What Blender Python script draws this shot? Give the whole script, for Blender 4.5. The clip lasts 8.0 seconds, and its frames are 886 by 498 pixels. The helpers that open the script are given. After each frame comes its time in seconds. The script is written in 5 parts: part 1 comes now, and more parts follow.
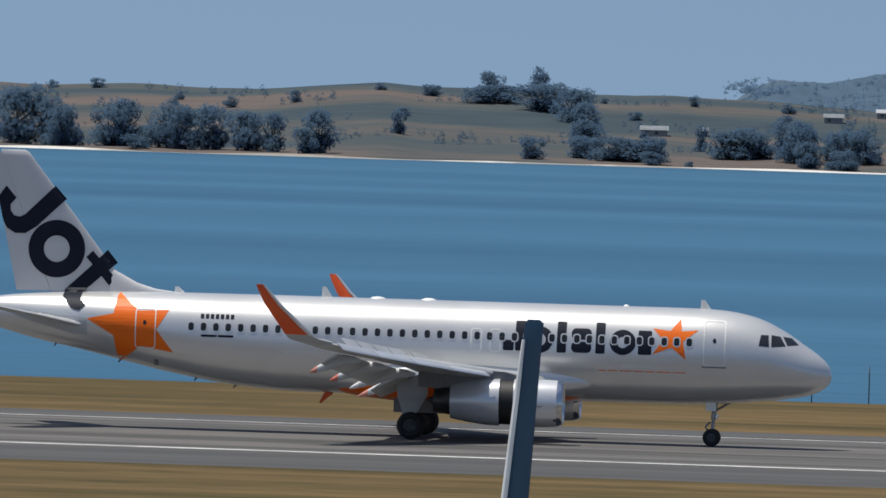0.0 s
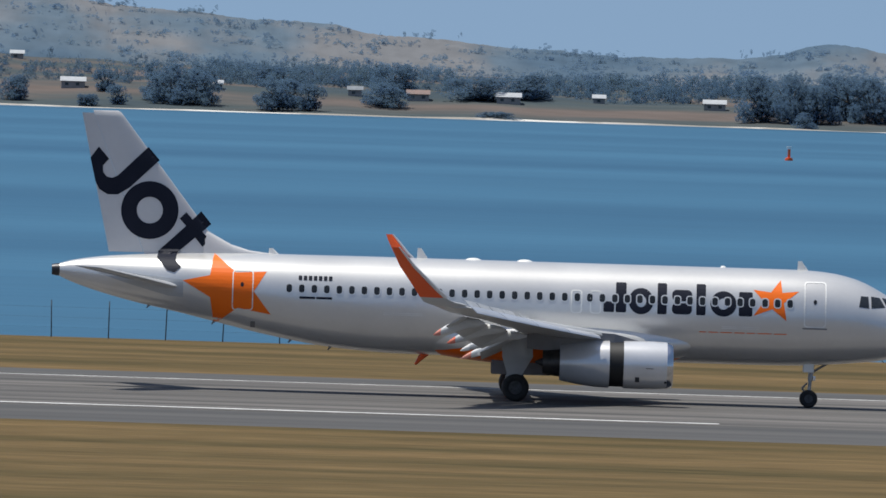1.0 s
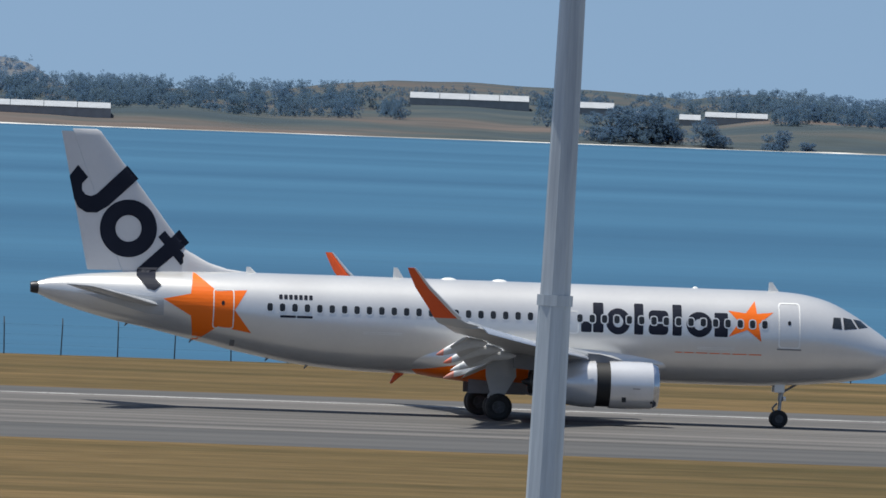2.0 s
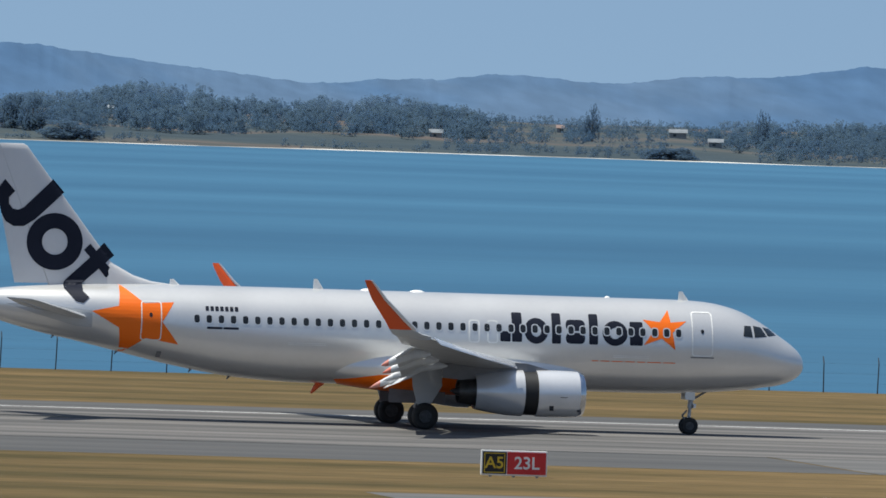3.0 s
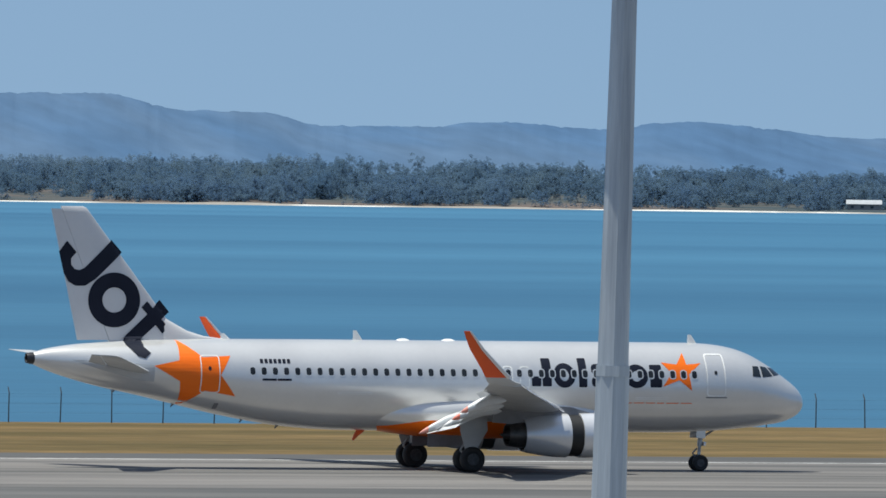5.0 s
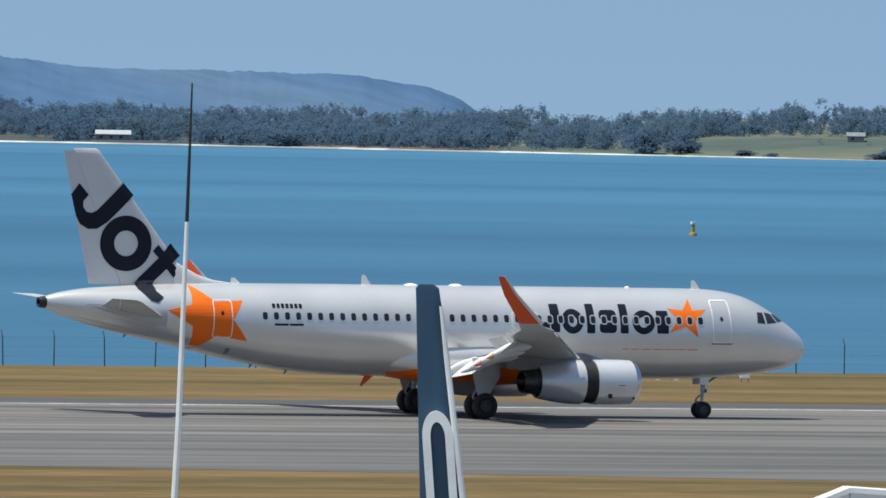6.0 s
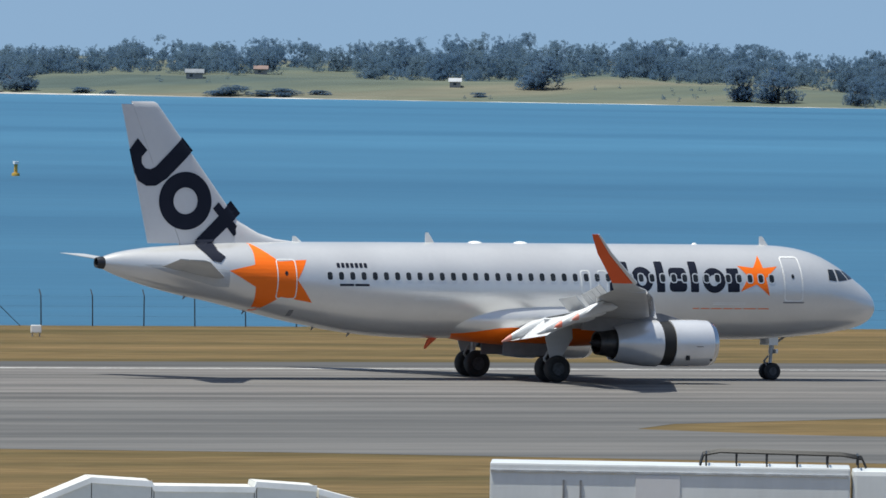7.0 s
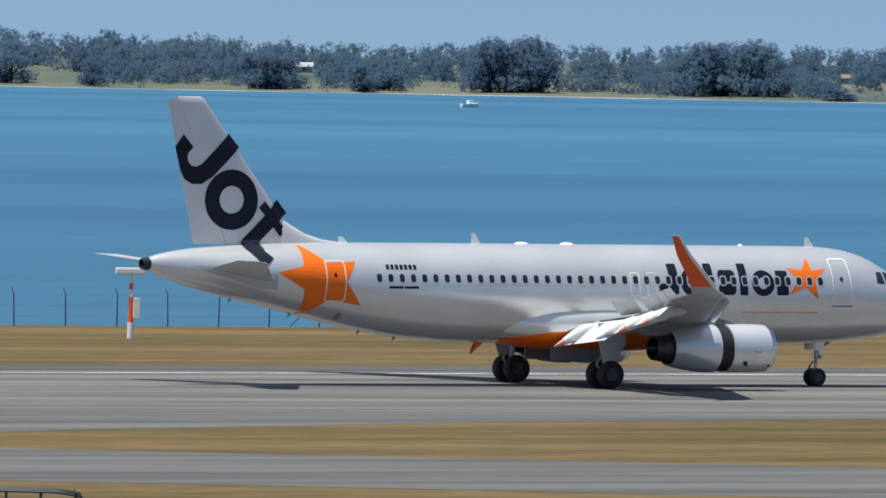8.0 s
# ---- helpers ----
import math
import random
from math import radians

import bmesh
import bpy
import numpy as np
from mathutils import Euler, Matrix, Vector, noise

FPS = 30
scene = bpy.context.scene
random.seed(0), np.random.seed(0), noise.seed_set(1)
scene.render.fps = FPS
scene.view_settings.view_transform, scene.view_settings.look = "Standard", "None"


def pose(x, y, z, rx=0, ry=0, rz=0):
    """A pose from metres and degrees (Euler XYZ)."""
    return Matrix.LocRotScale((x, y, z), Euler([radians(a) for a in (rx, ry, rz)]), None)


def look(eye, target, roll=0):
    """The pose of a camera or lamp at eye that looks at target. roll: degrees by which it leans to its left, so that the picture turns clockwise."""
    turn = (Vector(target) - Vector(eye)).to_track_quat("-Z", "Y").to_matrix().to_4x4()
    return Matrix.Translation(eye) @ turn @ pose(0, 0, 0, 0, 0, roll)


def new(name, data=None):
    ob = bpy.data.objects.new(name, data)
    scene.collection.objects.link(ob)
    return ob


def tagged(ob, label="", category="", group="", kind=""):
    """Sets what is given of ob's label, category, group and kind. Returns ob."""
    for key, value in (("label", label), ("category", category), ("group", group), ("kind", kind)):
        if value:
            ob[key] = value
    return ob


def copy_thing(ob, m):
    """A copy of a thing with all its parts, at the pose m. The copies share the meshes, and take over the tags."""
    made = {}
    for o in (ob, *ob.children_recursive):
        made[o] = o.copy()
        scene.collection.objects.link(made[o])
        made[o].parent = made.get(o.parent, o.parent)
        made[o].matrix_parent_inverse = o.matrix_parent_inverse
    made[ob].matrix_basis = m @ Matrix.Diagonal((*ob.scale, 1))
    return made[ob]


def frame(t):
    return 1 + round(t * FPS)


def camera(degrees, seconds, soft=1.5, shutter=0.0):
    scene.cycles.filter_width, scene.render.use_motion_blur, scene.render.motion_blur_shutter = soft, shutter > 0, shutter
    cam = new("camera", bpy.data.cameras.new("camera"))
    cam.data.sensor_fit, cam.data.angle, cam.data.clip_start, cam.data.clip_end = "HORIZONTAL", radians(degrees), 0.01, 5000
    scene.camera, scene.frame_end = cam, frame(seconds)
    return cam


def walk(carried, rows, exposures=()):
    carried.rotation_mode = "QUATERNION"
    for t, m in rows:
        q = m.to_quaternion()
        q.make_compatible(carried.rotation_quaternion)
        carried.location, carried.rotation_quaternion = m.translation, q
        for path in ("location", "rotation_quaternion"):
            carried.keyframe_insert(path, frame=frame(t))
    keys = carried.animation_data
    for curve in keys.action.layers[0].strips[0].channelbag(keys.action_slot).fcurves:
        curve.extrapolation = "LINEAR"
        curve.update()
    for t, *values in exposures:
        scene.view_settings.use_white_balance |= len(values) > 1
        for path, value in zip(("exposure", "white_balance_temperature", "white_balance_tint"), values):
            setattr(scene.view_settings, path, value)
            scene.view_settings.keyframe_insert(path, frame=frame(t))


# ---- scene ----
# One telephoto camera on a terrace 14 m above the airfield. X runs along the runway, Y away across it.
from mathutils import geometry

EYE_HEIGHT = 14.276
cam = camera(4.209, 8.0, soft=1.6)


def eye(x, y, turn, tilt, lean):
    """Standing at x, y, looking turn degrees from +Y towards +X, tilted up by tilt, leaning left by lean."""
    return pose(x, y, EYE_HEIGHT, 90 + tilt, 0, -turn) @ pose(0, 0, 0, 0, 0, lean)


walk(cam, [
    (0.0, eye(-0.00, 0.00, -4.296, -0.684, 1.783)),
    (0.5, eye(-0.00, 0.00, -1.824, -0.769, 2.280)),
    (1.0, eye(0.00, 0.00, 0.681, -0.884, 1.821)),
    (1.2, eye(0.00, 0.00, 2.039, -0.866, 2.154)),
    (1.5, eye(0.00, 0.00, 3.744, -0.832, 2.381)),
    (1.75, eye(0.00, 0.00, 4.919, -0.806, 2.316)),
    (2.0, eye(0.00, 0.00, 6.051, -0.782, 2.185)),
    (2.3, eye(0.00, 0.00, 7.586, -0.757, 2.155)),
    (2.5, eye(0.00, 0.00, 8.758, -0.742, 2.179)),
    (3.0, eye(0.00, 0.00, 11.422, -0.705, 1.978)),
    (3.5, eye(0.00, 0.00, 13.791, -0.702, 1.659)),
    (4.0, eye(0.00, 0.00, 15.656, -0.552, 1.428)),
    (4.2, eye(0.00, 0.00, 16.683, -0.464, 1.347)),
    (4.5, eye(0.00, 0.00, 18.076, -0.419, 0.897)),
    (4.75, eye(0.00, 0.00, 19.117, -0.418, 0.818)),
    (5.0, eye(0.00, 0.00, 20.083, -0.439, 0.875)),
    (5.3, eye(0.00, 0.00, 21.196, -0.478, 0.941)),
    (5.5, eye(0.56, 1.40, 21.916, -0.552, 0.870)),
    (5.6, eye(1.72, 4.20, 22.266, -0.578, 0.933)),
    (5.7, eye(3.24, 7.79, 22.597, -0.609, 0.988)),
    (5.8, eye(4.80, 11.37, 22.925, -0.644, 1.040)),
    (5.9, eye(6.40, 14.92, 23.270, -0.678, 1.089)),
    (6.0, eye(8.06, 18.46, 23.650, -0.711, 1.141)),
    (6.1, eye(9.78, 21.96, 24.080, -0.741, 1.185)),
    (6.2, eye(11.58, 25.43, 24.560, -0.771, 1.235)),
    (6.3, eye(13.44, 28.86, 25.049, -0.800, 1.281)),
    (6.4, eye(15.35, 32.28, 25.506, -0.827, 1.314)),
    (6.5, eye(17.25, 35.69, 25.889, -0.851, 1.323)),
    (6.6, eye(19.14, 39.10, 26.130, -0.878, 1.265)),
    (6.7, eye(21.06, 42.51, 26.296, -0.904, 1.177)),
    (6.8, eye(23.02, 45.89, 26.431, -0.927, 1.078)),
    (6.9, eye(25.01, 49.25, 26.572, -0.945, 0.990)),
    (7.0, eye(27.03, 52.60, 26.759, -0.956, 0.929)),
    (7.1, eye(29.01, 55.97, 27.051, -0.950, 0.901)),
    (7.2, eye(31.01, 59.32, 27.365, -0.932, 0.894)),
    (7.3, eye(33.04, 62.67, 27.697, -0.911, 0.900)),
    (7.4, eye(35.09, 65.99, 28.046, -0.895, 0.911)),
    (7.5, eye(36.92, 69.43, 28.404, -0.889, 0.920)),
    (7.6, eye(38.75, 72.88, 28.780, -0.899, 0.957)),
    (7.7, eye(40.58, 76.32, 29.176, -0.918, 0.998)),
    (7.8, eye(42.41, 79.77, 29.582, -0.942, 1.040)),
    (7.9, eye(44.22, 83.17, 29.993, -0.968, 1.084)),
    (8.0, eye(45.49, 85.56, 30.396, -0.991, 1.126)),
], exposures=[(0.0, -0.2, 6500, 8), (1.2, -0.04, 6450, 8), (2.5, 0.06, 6450, 6), (5.5, 0.15, 6400, 4), (8.0, 0.17, 6400, 6)])

# ---- light ----
SUN = Vector((-0.30, 0.02, 1.0)).normalized()          # towards the sun
world = bpy.data.worlds.new("world")
scene.world = world
world.use_nodes = True
wn = world.node_tree.nodes
sky = wn.new("ShaderNodeTexSky")
sky.sky_type = "NISHITA"
sky.sun_disc = False
sky.sun_elevation = math.asin(SUN.z)
sky.sun_rotation = math.atan2(SUN.x, SUN.y)
sky.altitude = 20
sky.air_density = 1.0
sky.dust_density = 0.4
sky.ozone_density = 0.6
wn["Background"].inputs["Strength"].default_value = 0.106
wc, wm = wn.new("ShaderNodeTexCoord"), wn.new("ShaderNodeMapping")
wm.inputs["Location"].default_value = (0, 0, 0.22)     # the eye looks only into the lowest sky, clear blue to the horizon
world.node_tree.links.new(wc.outputs["Generated"], wm.inputs["Vector"])
world.node_tree.links.new(wm.outputs[0], sky.inputs["Vector"])
world.node_tree.links.new(sky.outputs[0], wn["Background"].inputs["Color"])
sun = new("sun", bpy.data.lights.new("sun", "SUN"))
sun.data.energy, sun.data.angle, sun.data.color = 5.0, radians(0.53), (1.0, 0.95, 0.87)
sun.matrix_world = look((0, 0, 300), Vector((0, 0, 300)) - SUN)


# ---- materials ----
def material(name, colour, rough=0.5, metal=0.0, second=None, scale=(1, 1, 1), size=4.0, detail=4.0, bump=0.0, fine=0.0,
             coat=0.0, spec=0.5, low=0.35, high=0.65, island=0.0):
    """A surface of two colours mixed by noise of the given size in metres, with fine grain and relief."""
    m = bpy.data.materials.new(name)
    m.use_nodes = True
    n, l = m.node_tree.nodes, m.node_tree.links
    b = n["Principled BSDF"]
    b.inputs["Roughness"].default_value, b.inputs["Metallic"].default_value = rough, metal
    b.inputs["Coat Weight"].default_value, b.inputs["Specular IOR Level"].default_value = coat, spec
    b.inputs["Base Color"].default_value = (*colour, 1)
    if second is None:
        second = tuple(c * 0.86 for c in colour)
    tc, mp = n.new("ShaderNodeTexCoord"), n.new("ShaderNodeMapping")
    mp.inputs["Scale"].default_value = scale
    l.new(tc.outputs["Object"], mp.inputs["Vector"])
    t = n.new("ShaderNodeTexNoise")
    t.inputs["Scale"].default_value, t.inputs["Detail"].default_value = 1 / size, detail
    l.new(mp.outputs[0], t.inputs["Vector"])
    r = n.new("ShaderNodeMapRange")
    r.inputs["From Min"].default_value, r.inputs["From Max"].default_value = low, high
    l.new(t.outputs["Fac"], r.inputs["Value"])
    mix = n.new("ShaderNodeMix")
    mix.data_type = "RGBA"
    mix.inputs[6].default_value, mix.inputs[7].default_value = (*colour, 1), (*second, 1)
    l.new(r.outputs[0], mix.inputs[0])
    out = mix.outputs[2]
    if fine > 0 or island > 0:
        if island > 0:
            g = n.new("ShaderNodeNewGeometry")
            src = g.outputs["Random Per Island"]
            amount = island
        else:
            t2 = n.new("ShaderNodeTexNoise")
            t2.inputs["Scale"].default_value, t2.inputs["Detail"].default_value = 14 / size, 3
            l.new(mp.outputs[0], t2.inputs["Vector"])
            src, amount = t2.outputs["Fac"], fine
        r2 = n.new("ShaderNodeMapRange")
        r2.inputs["To Min"].default_value, r2.inputs["To Max"].default_value = 1 - amount, 1 + amount
        l.new(src, r2.inputs["Value"])
        hs = n.new("ShaderNodeHueSaturation")
        l.new(r2.outputs[0], hs.inputs["Value"])
        l.new(out, hs.inputs["Color"])
        out = hs.outputs[0]
    l.new(out, b.inputs["Base Color"])
    if bump > 0:
        bp = n.new("ShaderNodeBump")
        bp.inputs["Strength"].default_value, bp.inputs["Distance"].default_value = 0.6, bump
        l.new(t.outputs["Fac"], bp.inputs["Height"])
        l.new(bp.outputs[0], b.inputs["Normal"])
    return m


SILVER = material("silver_paint", (0.745, 0.735, 0.715), 0.30, 0.50, (0.68, 0.67, 0.655), size=3.0, fine=0.03, coat=0.3)
FIN_GREY = material("fin_paint", (0.68, 0.67, 0.67), 0.4, 0.1, (0.63, 0.62, 0.62), size=3.0, fine=0.03, coat=0.2)
WING_GREY = material("wing_grey", (0.50, 0.51, 0.52), 0.42, 0.1, (0.40, 0.41, 0.42), scale=(0.4, 1, 1), size=2.0, fine=0.06)
COWL = material("cowl_paint", (0.76, 0.76, 0.77), 0.26, 0.4, (0.68, 0.68, 0.69), size=1.5, fine=0.04, coat=0.4)
CHROME = material("bare_metal", (0.75, 0.75, 0.76), 0.16, 1.0, size=0.5)
ORANGE = material("orange_paint", (0.96, 0.175, 0.006), 0.45, 0.0, (0.91, 0.155, 0.005), size=2.0, coat=0.05, spec=0.3)
RED_ORANGE = material("winglet_orange", (0.86, 0.11, 0.012), 0.4, 0.0, (0.78, 0.09, 0.010), size=1.0, coat=0.2)
NAVY = material("navy_paint", (0.011, 0.014, 0.026), 0.55, 0.0, (0.015, 0.018, 0.032), size=1.0, spec=0.15)
WHITE = material("white_paint", (0.88, 0.88, 0.86), 0.45, 0.0, (0.72, 0.72, 0.70), size=1.0, fine=0.05)
DARK_GLASS = material("dark_glass", (0.012, 0.016, 0.022), 0.08, 0.0, (0.02, 0.025, 0.03), size=0.4, spec=0.6)
PANE = material("cabin_pane", (0.014, 0.017, 0.022), 0.3, 0.0, (0.026, 0.03, 0.036), size=0.5, spec=0.3)
FAIRING_TIP = material("fairing_tip_red", (0.74, 0.16, 0.09), 0.5, 0.0, (0.62, 0.30, 0.24), size=0.4)
FLAP_GREY = material("flap_grey", (0.66, 0.67, 0.67), 0.45, 0.05, (0.54, 0.55, 0.56), scale=(0.5, 1, 1), size=0.9, fine=0.08)
BLACK = material("black_grille", (0.01, 0.01, 0.011), 0.6, 0.0, size=0.2)
HOT = material("exhaust_metal", (0.10, 0.095, 0.09), 0.42, 0.8, (0.05, 0.05, 0.055), size=0.4)
RUBBER = material("tyre_rubber", (0.016, 0.016, 0.017), 0.75, 0.0, (0.028, 0.027, 0.026), size=0.2)
HUB = material("wheel_hub", (0.085, 0.085, 0.09), 0.5, 0.3, (0.05, 0.05, 0.05), size=0.15)
STEEL = material("gear_steel", (0.52, 0.53, 0.54), 0.4, 0.3, (0.35, 0.35, 0.35), size=0.3)
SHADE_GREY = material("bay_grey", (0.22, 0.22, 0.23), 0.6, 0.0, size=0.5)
GALVANISED = material("galvanised_steel", (0.46, 0.50, 0.54), 0.45, 0.5, (0.27, 0.30, 0.34), scale=(7, 7, 0.35), size=1.0, detail=5, fine=0.14)
TEAL_DARK = material("dark_teal_paint", (0.030, 0.066, 0.115), 0.25, 0.0, (0.040, 0.085, 0.135), scale=(3, 3, 0.4), size=1.2, spec=0.3)
GRASS = material("dry_grass", (0.162, 0.112, 0.054), 0.95, 0.0, (0.080, 0.064, 0.030), scale=(0.16, 1, 1), size=7.0, detail=14, fine=0.7, spec=0.05, low=0.34, high=0.66)
ASPHALT = material("runway_asphalt", (0.092, 0.090, 0.088), 0.9, 0.0, (0.198, 0.186, 0.176), scale=(0.05, 1, 1), size=3.4, detail=11, fine=0.55, spec=0.2, low=0.38, high=0.62)
SHOULDER = material("shoulder_asphalt", (0.068, 0.068, 0.069), 0.9, 0.0, (0.098, 0.096, 0.094), scale=(0.04, 1, 1), size=4.0, detail=5, fine=0.2, spec=0.2)
TAXI = material("taxiway_asphalt", (0.142, 0.138, 0.133), 0.9, 0.0, (0.080, 0.080, 0.080), scale=(0.08, 1, 1), size=4.0, detail=6, fine=0.25, spec=0.2)
APRON = material("apron_concrete", (0.26, 0.26, 0.25), 0.9, 0.0, (0.2, 0.2, 0.195), size=9.0, detail=6, fine=0.15)
LINE = material("runway_line_paint", (0.84, 0.84, 0.82), 0.7, 0.0, (0.45, 0.45, 0.44), scale=(0.6, 1, 1), size=1.2, detail=5, fine=0.2)
SIGN_RED = material("sign_red", (0.62, 0.028, 0.03), 0.5, 0.0, size=0.5)
SIGN_BLACK = material("sign_black", (0.015, 0.015, 0.015), 0.5, 0.0, size=0.5)
SIGN_YELLOW = material("sign_yellow", (0.72, 0.50, 0.03), 0.5, 0.0, size=0.5)
PINK = material("windsock_cloth", (0.78, 0.26, 0.20), 0.85, 0.0, (0.68, 0.20, 0.16), size=0.4, fine=0.1)
POST_DARK = material("post_dark", (0.045, 0.05, 0.055), 0.8, 0.0, size=0.5)
BUOY = material("buoy_yellow", (0.55, 0.34, 0.05), 0.6, 0.0, size=0.5)
TRUCK_WHITE = material("truck_white", (0.74, 0.76, 0.76), 0.4, 0.0, (0.64, 0.66, 0.66), scale=(1, 1, 0.3), size=1.5, fine=0.05, coat=0.2)
CREAM = material("cream_panel", (0.74, 0.73, 0.68), 0.5, 0.0, (0.66, 0.65, 0.60), size=1.5, fine=0.05)


def lighter_along(mat, x0, x1, low, high):
    """Value of a surface changing from low to high between x0 and x1: rubber where wheels touch down, wear further on;
    grass and water also lighten with x.
    """
    n, l = mat.node_tree.nodes, mat.node_tree.links
    base = n["Principled BSDF"].inputs["Base Color"]
    src = base.links[0].from_socket
    tc, sep, mr, hs = n.new("ShaderNodeTexCoord"), n.new("ShaderNodeSeparateXYZ"), n.new("ShaderNodeMapRange"), n.new("ShaderNodeHueSaturation")
    mr.inputs["From Min"].default_value, mr.inputs["From Max"].default_value = x0, x1
    mr.inputs["To Min"].default_value, mr.inputs["To Max"].default_value = low, high
    l.new(tc.outputs["Object"], sep.inputs[0])
    l.new(sep.outputs["X"], mr.inputs["Value"])
    l.new(mr.outputs[0], hs.inputs["Value"])
    l.new(src, hs.inputs["Color"])
    l.new(hs.outputs[0], base)


lighter_along(ASPHALT, 20, 170, 0.74, 0.94)
lighter_along(GRASS, 60, 200, 0.90, 1.04)

# ---- building blocks ----
def part(name, bm, mat, parent=None, label=""):
    me = bpy.data.meshes.new(name)
    bm.normal_update()
    bm.to_mesh(me)
    bm.free()
    me.materials.append(mat)
    ob = new(name, me)
    ob.parent = parent
    if label:
        ob["label"] = label
    return ob


def smooth(ob, angle=40):
    ob.data.polygons.foreach_set("use_smooth", [True] * len(ob.data.polygons))
    ob.data.set_sharp_from_angle(angle=radians(angle))
    return ob


def box(bm, lo, hi, bevel=0.0):
    c = bmesh.ops.create_cube(bm, size=1.0)["verts"]
    for v in c:
        v.co = Vector([(lo[i] + hi[i]) / 2 + v.co[i] * (hi[i] - lo[i]) for i in range(3)])
    if bevel:
        bmesh.ops.bevel(bm, geom=list({e for v in c for e in v.link_edges}), offset=bevel, segments=2, affect="EDGES", profile=0.7)
    return bm


def loft(bm, rings, cap=True, closed=True):
    """Skin over rings of equally many points."""
    rows = [[bm.verts.new(p) for p in r] for r in rings]
    n = len(rows[0])
    for a, b in zip(rows, rows[1:]):
        for i in range(n if closed else n - 1):
            j = (i + 1) % n
            bm.faces.new((a[i], a[j], b[j], b[i]))
    if cap and closed:
        bm.faces.new(rows[0][::-1])
        bm.faces.new(rows[-1])
    bmesh.ops.recalc_face_normals(bm, faces=bm.faces[:])
    return bm


def tube(bm, pts, radii, n=10):
    """A round bar through the points."""
    pts = [Vector(p) for p in pts]
    rings = []
    for i, p in enumerate(pts):
        d = (pts[min(i + 1, len(pts) - 1)] - pts[max(i - 1, 0)]).normalized()
        u = d.cross(Vector((0.31, 0.9, 0.2))).normalized()
        w = d.cross(u)
        r = radii[i] if isinstance(radii, (list, tuple)) else radii
        rings.append([p + (u * math.cos(k * math.tau / n) + w * math.sin(k * math.tau / n)) * r for k in range(n)])
    return loft(bm, rings)


def lathe(bm, profile, centre, n=40, axis="x", cap=False):
    """Turns (along, radius) about an axis through centre."""
    rings = []
    for a, r in profile:
        ring = []
        for k in range(n):
            c, s = math.cos(k * math.tau / n) * r, math.sin(k * math.tau / n) * r
            o = {"x": (-a, c, s), "y": (c, a, s), "z": (c, s, a)}[axis]
            ring.append(Vector(centre) + Vector(o))
        rings.append(ring)
    return loft(bm, rings, cap=cap)


def foil(le, te, thick, up, n=9):
    """A wing section between leading and trailing edge."""
    le, te, up = Vector(le), Vector(te), Vector(up)
    out = []
    for k in range(n):
        u = (1 - math.cos(math.pi * k / (n - 1))) / 2
        h = thick * 2.6 * (0.2969 * math.sqrt(u) - 0.126 * u - 0.3516 * u * u + 0.2843 * u ** 3 - 0.1015 * u ** 4)
        out.append((u, h * 1.9))
    top = [le.lerp(te, u) + up * h for u, h in out]
    low = [le.lerp(te, u) - up * h * 0.8 for u, h in out[1:-1]]
    return top + low[::-1]


# ---- the airliner ----
# Stations of the hull behind the nose: top, bottom, half width.
HULL = [(0.0, 3.19, 3.15, 0.02), (0.06, 3.44, 2.91, 0.27), (0.2, 3.68, 2.71, 0.50), (0.42, 3.91, 2.54, 0.74), (0.8, 4.20, 2.36, 1.05),
        (1.3, 4.53, 2.22, 1.33), (1.8, 4.87, 2.15, 1.52), (2.3, 5.15, 2.06, 1.66), (2.8, 5.40, 2.01, 1.76), (3.4, 5.61, 1.95, 1.84),
        (4.2, 5.78, 1.88, 1.91), (5.2, 5.87, 1.81, 1.96), (6.5, 5.89, 1.77, 1.975), (9.0, 5.89, 1.76, 1.975), (22.0, 5.88, 1.77, 1.975),
        (24.0, 5.88, 1.83, 1.965), (26.2, 5.87, 2.03, 1.94), (28.6, 5.86, 2.45, 1.84), (30.1, 5.84, 2.78, 1.70), (32.5, 5.77, 3.32, 1.36),
        (34.0, 5.68, 3.62, 1.10), (35.5, 5.54, 4.00, 0.76), (36.7, 5.35, 4.38, 0.44), (37.3, 5.18, 4.64, 0.26)]


def hull(x):
    """Top, bottom and half width of the hull at x metres behind the nose."""
    i = 0
    while i < len(HULL) - 2 and HULL[i + 1][0] < x:
        i += 1
    a, b = HULL[i], HULL[i + 1]
    p, q = HULL[max(i - 1, 0)], HULL[min(i + 2, len(HULL) - 1)]
    w = b[0] - a[0]
    u = min(max((x - a[0]) / w, 0), 1)
    res = []
    for k in (1, 2, 3):
        ma = (b[k] - p[k]) / max(b[0] - p[0], 1e-6) * w
        mb = (q[k] - a[k]) / max(q[0] - a[0], 1e-6) * w
        res.append((2 * u ** 3 - 3 * u * u + 1) * a[k] + (u ** 3 - 2 * u * u + u) * ma + (3 * u * u - 2 * u ** 3) * b[k] + (u ** 3 - u * u) * mb)
    return res


def skin(x, z, off=0.0, side=1):
    """The point of the hull's skin at x behind the nose and height z; side 1 faces -Y."""
    top, bot, w = hull(x)
    c, hh = (top + bot) / 2, (top - bot) / 2
    s = min(max((z - c) / hh, -0.985), 0.985)
    ang = math.asin(s)
    return Vector((-x, -side * (w + off) * math.cos(ang), c + (hh + off) * math.sin(ang)))


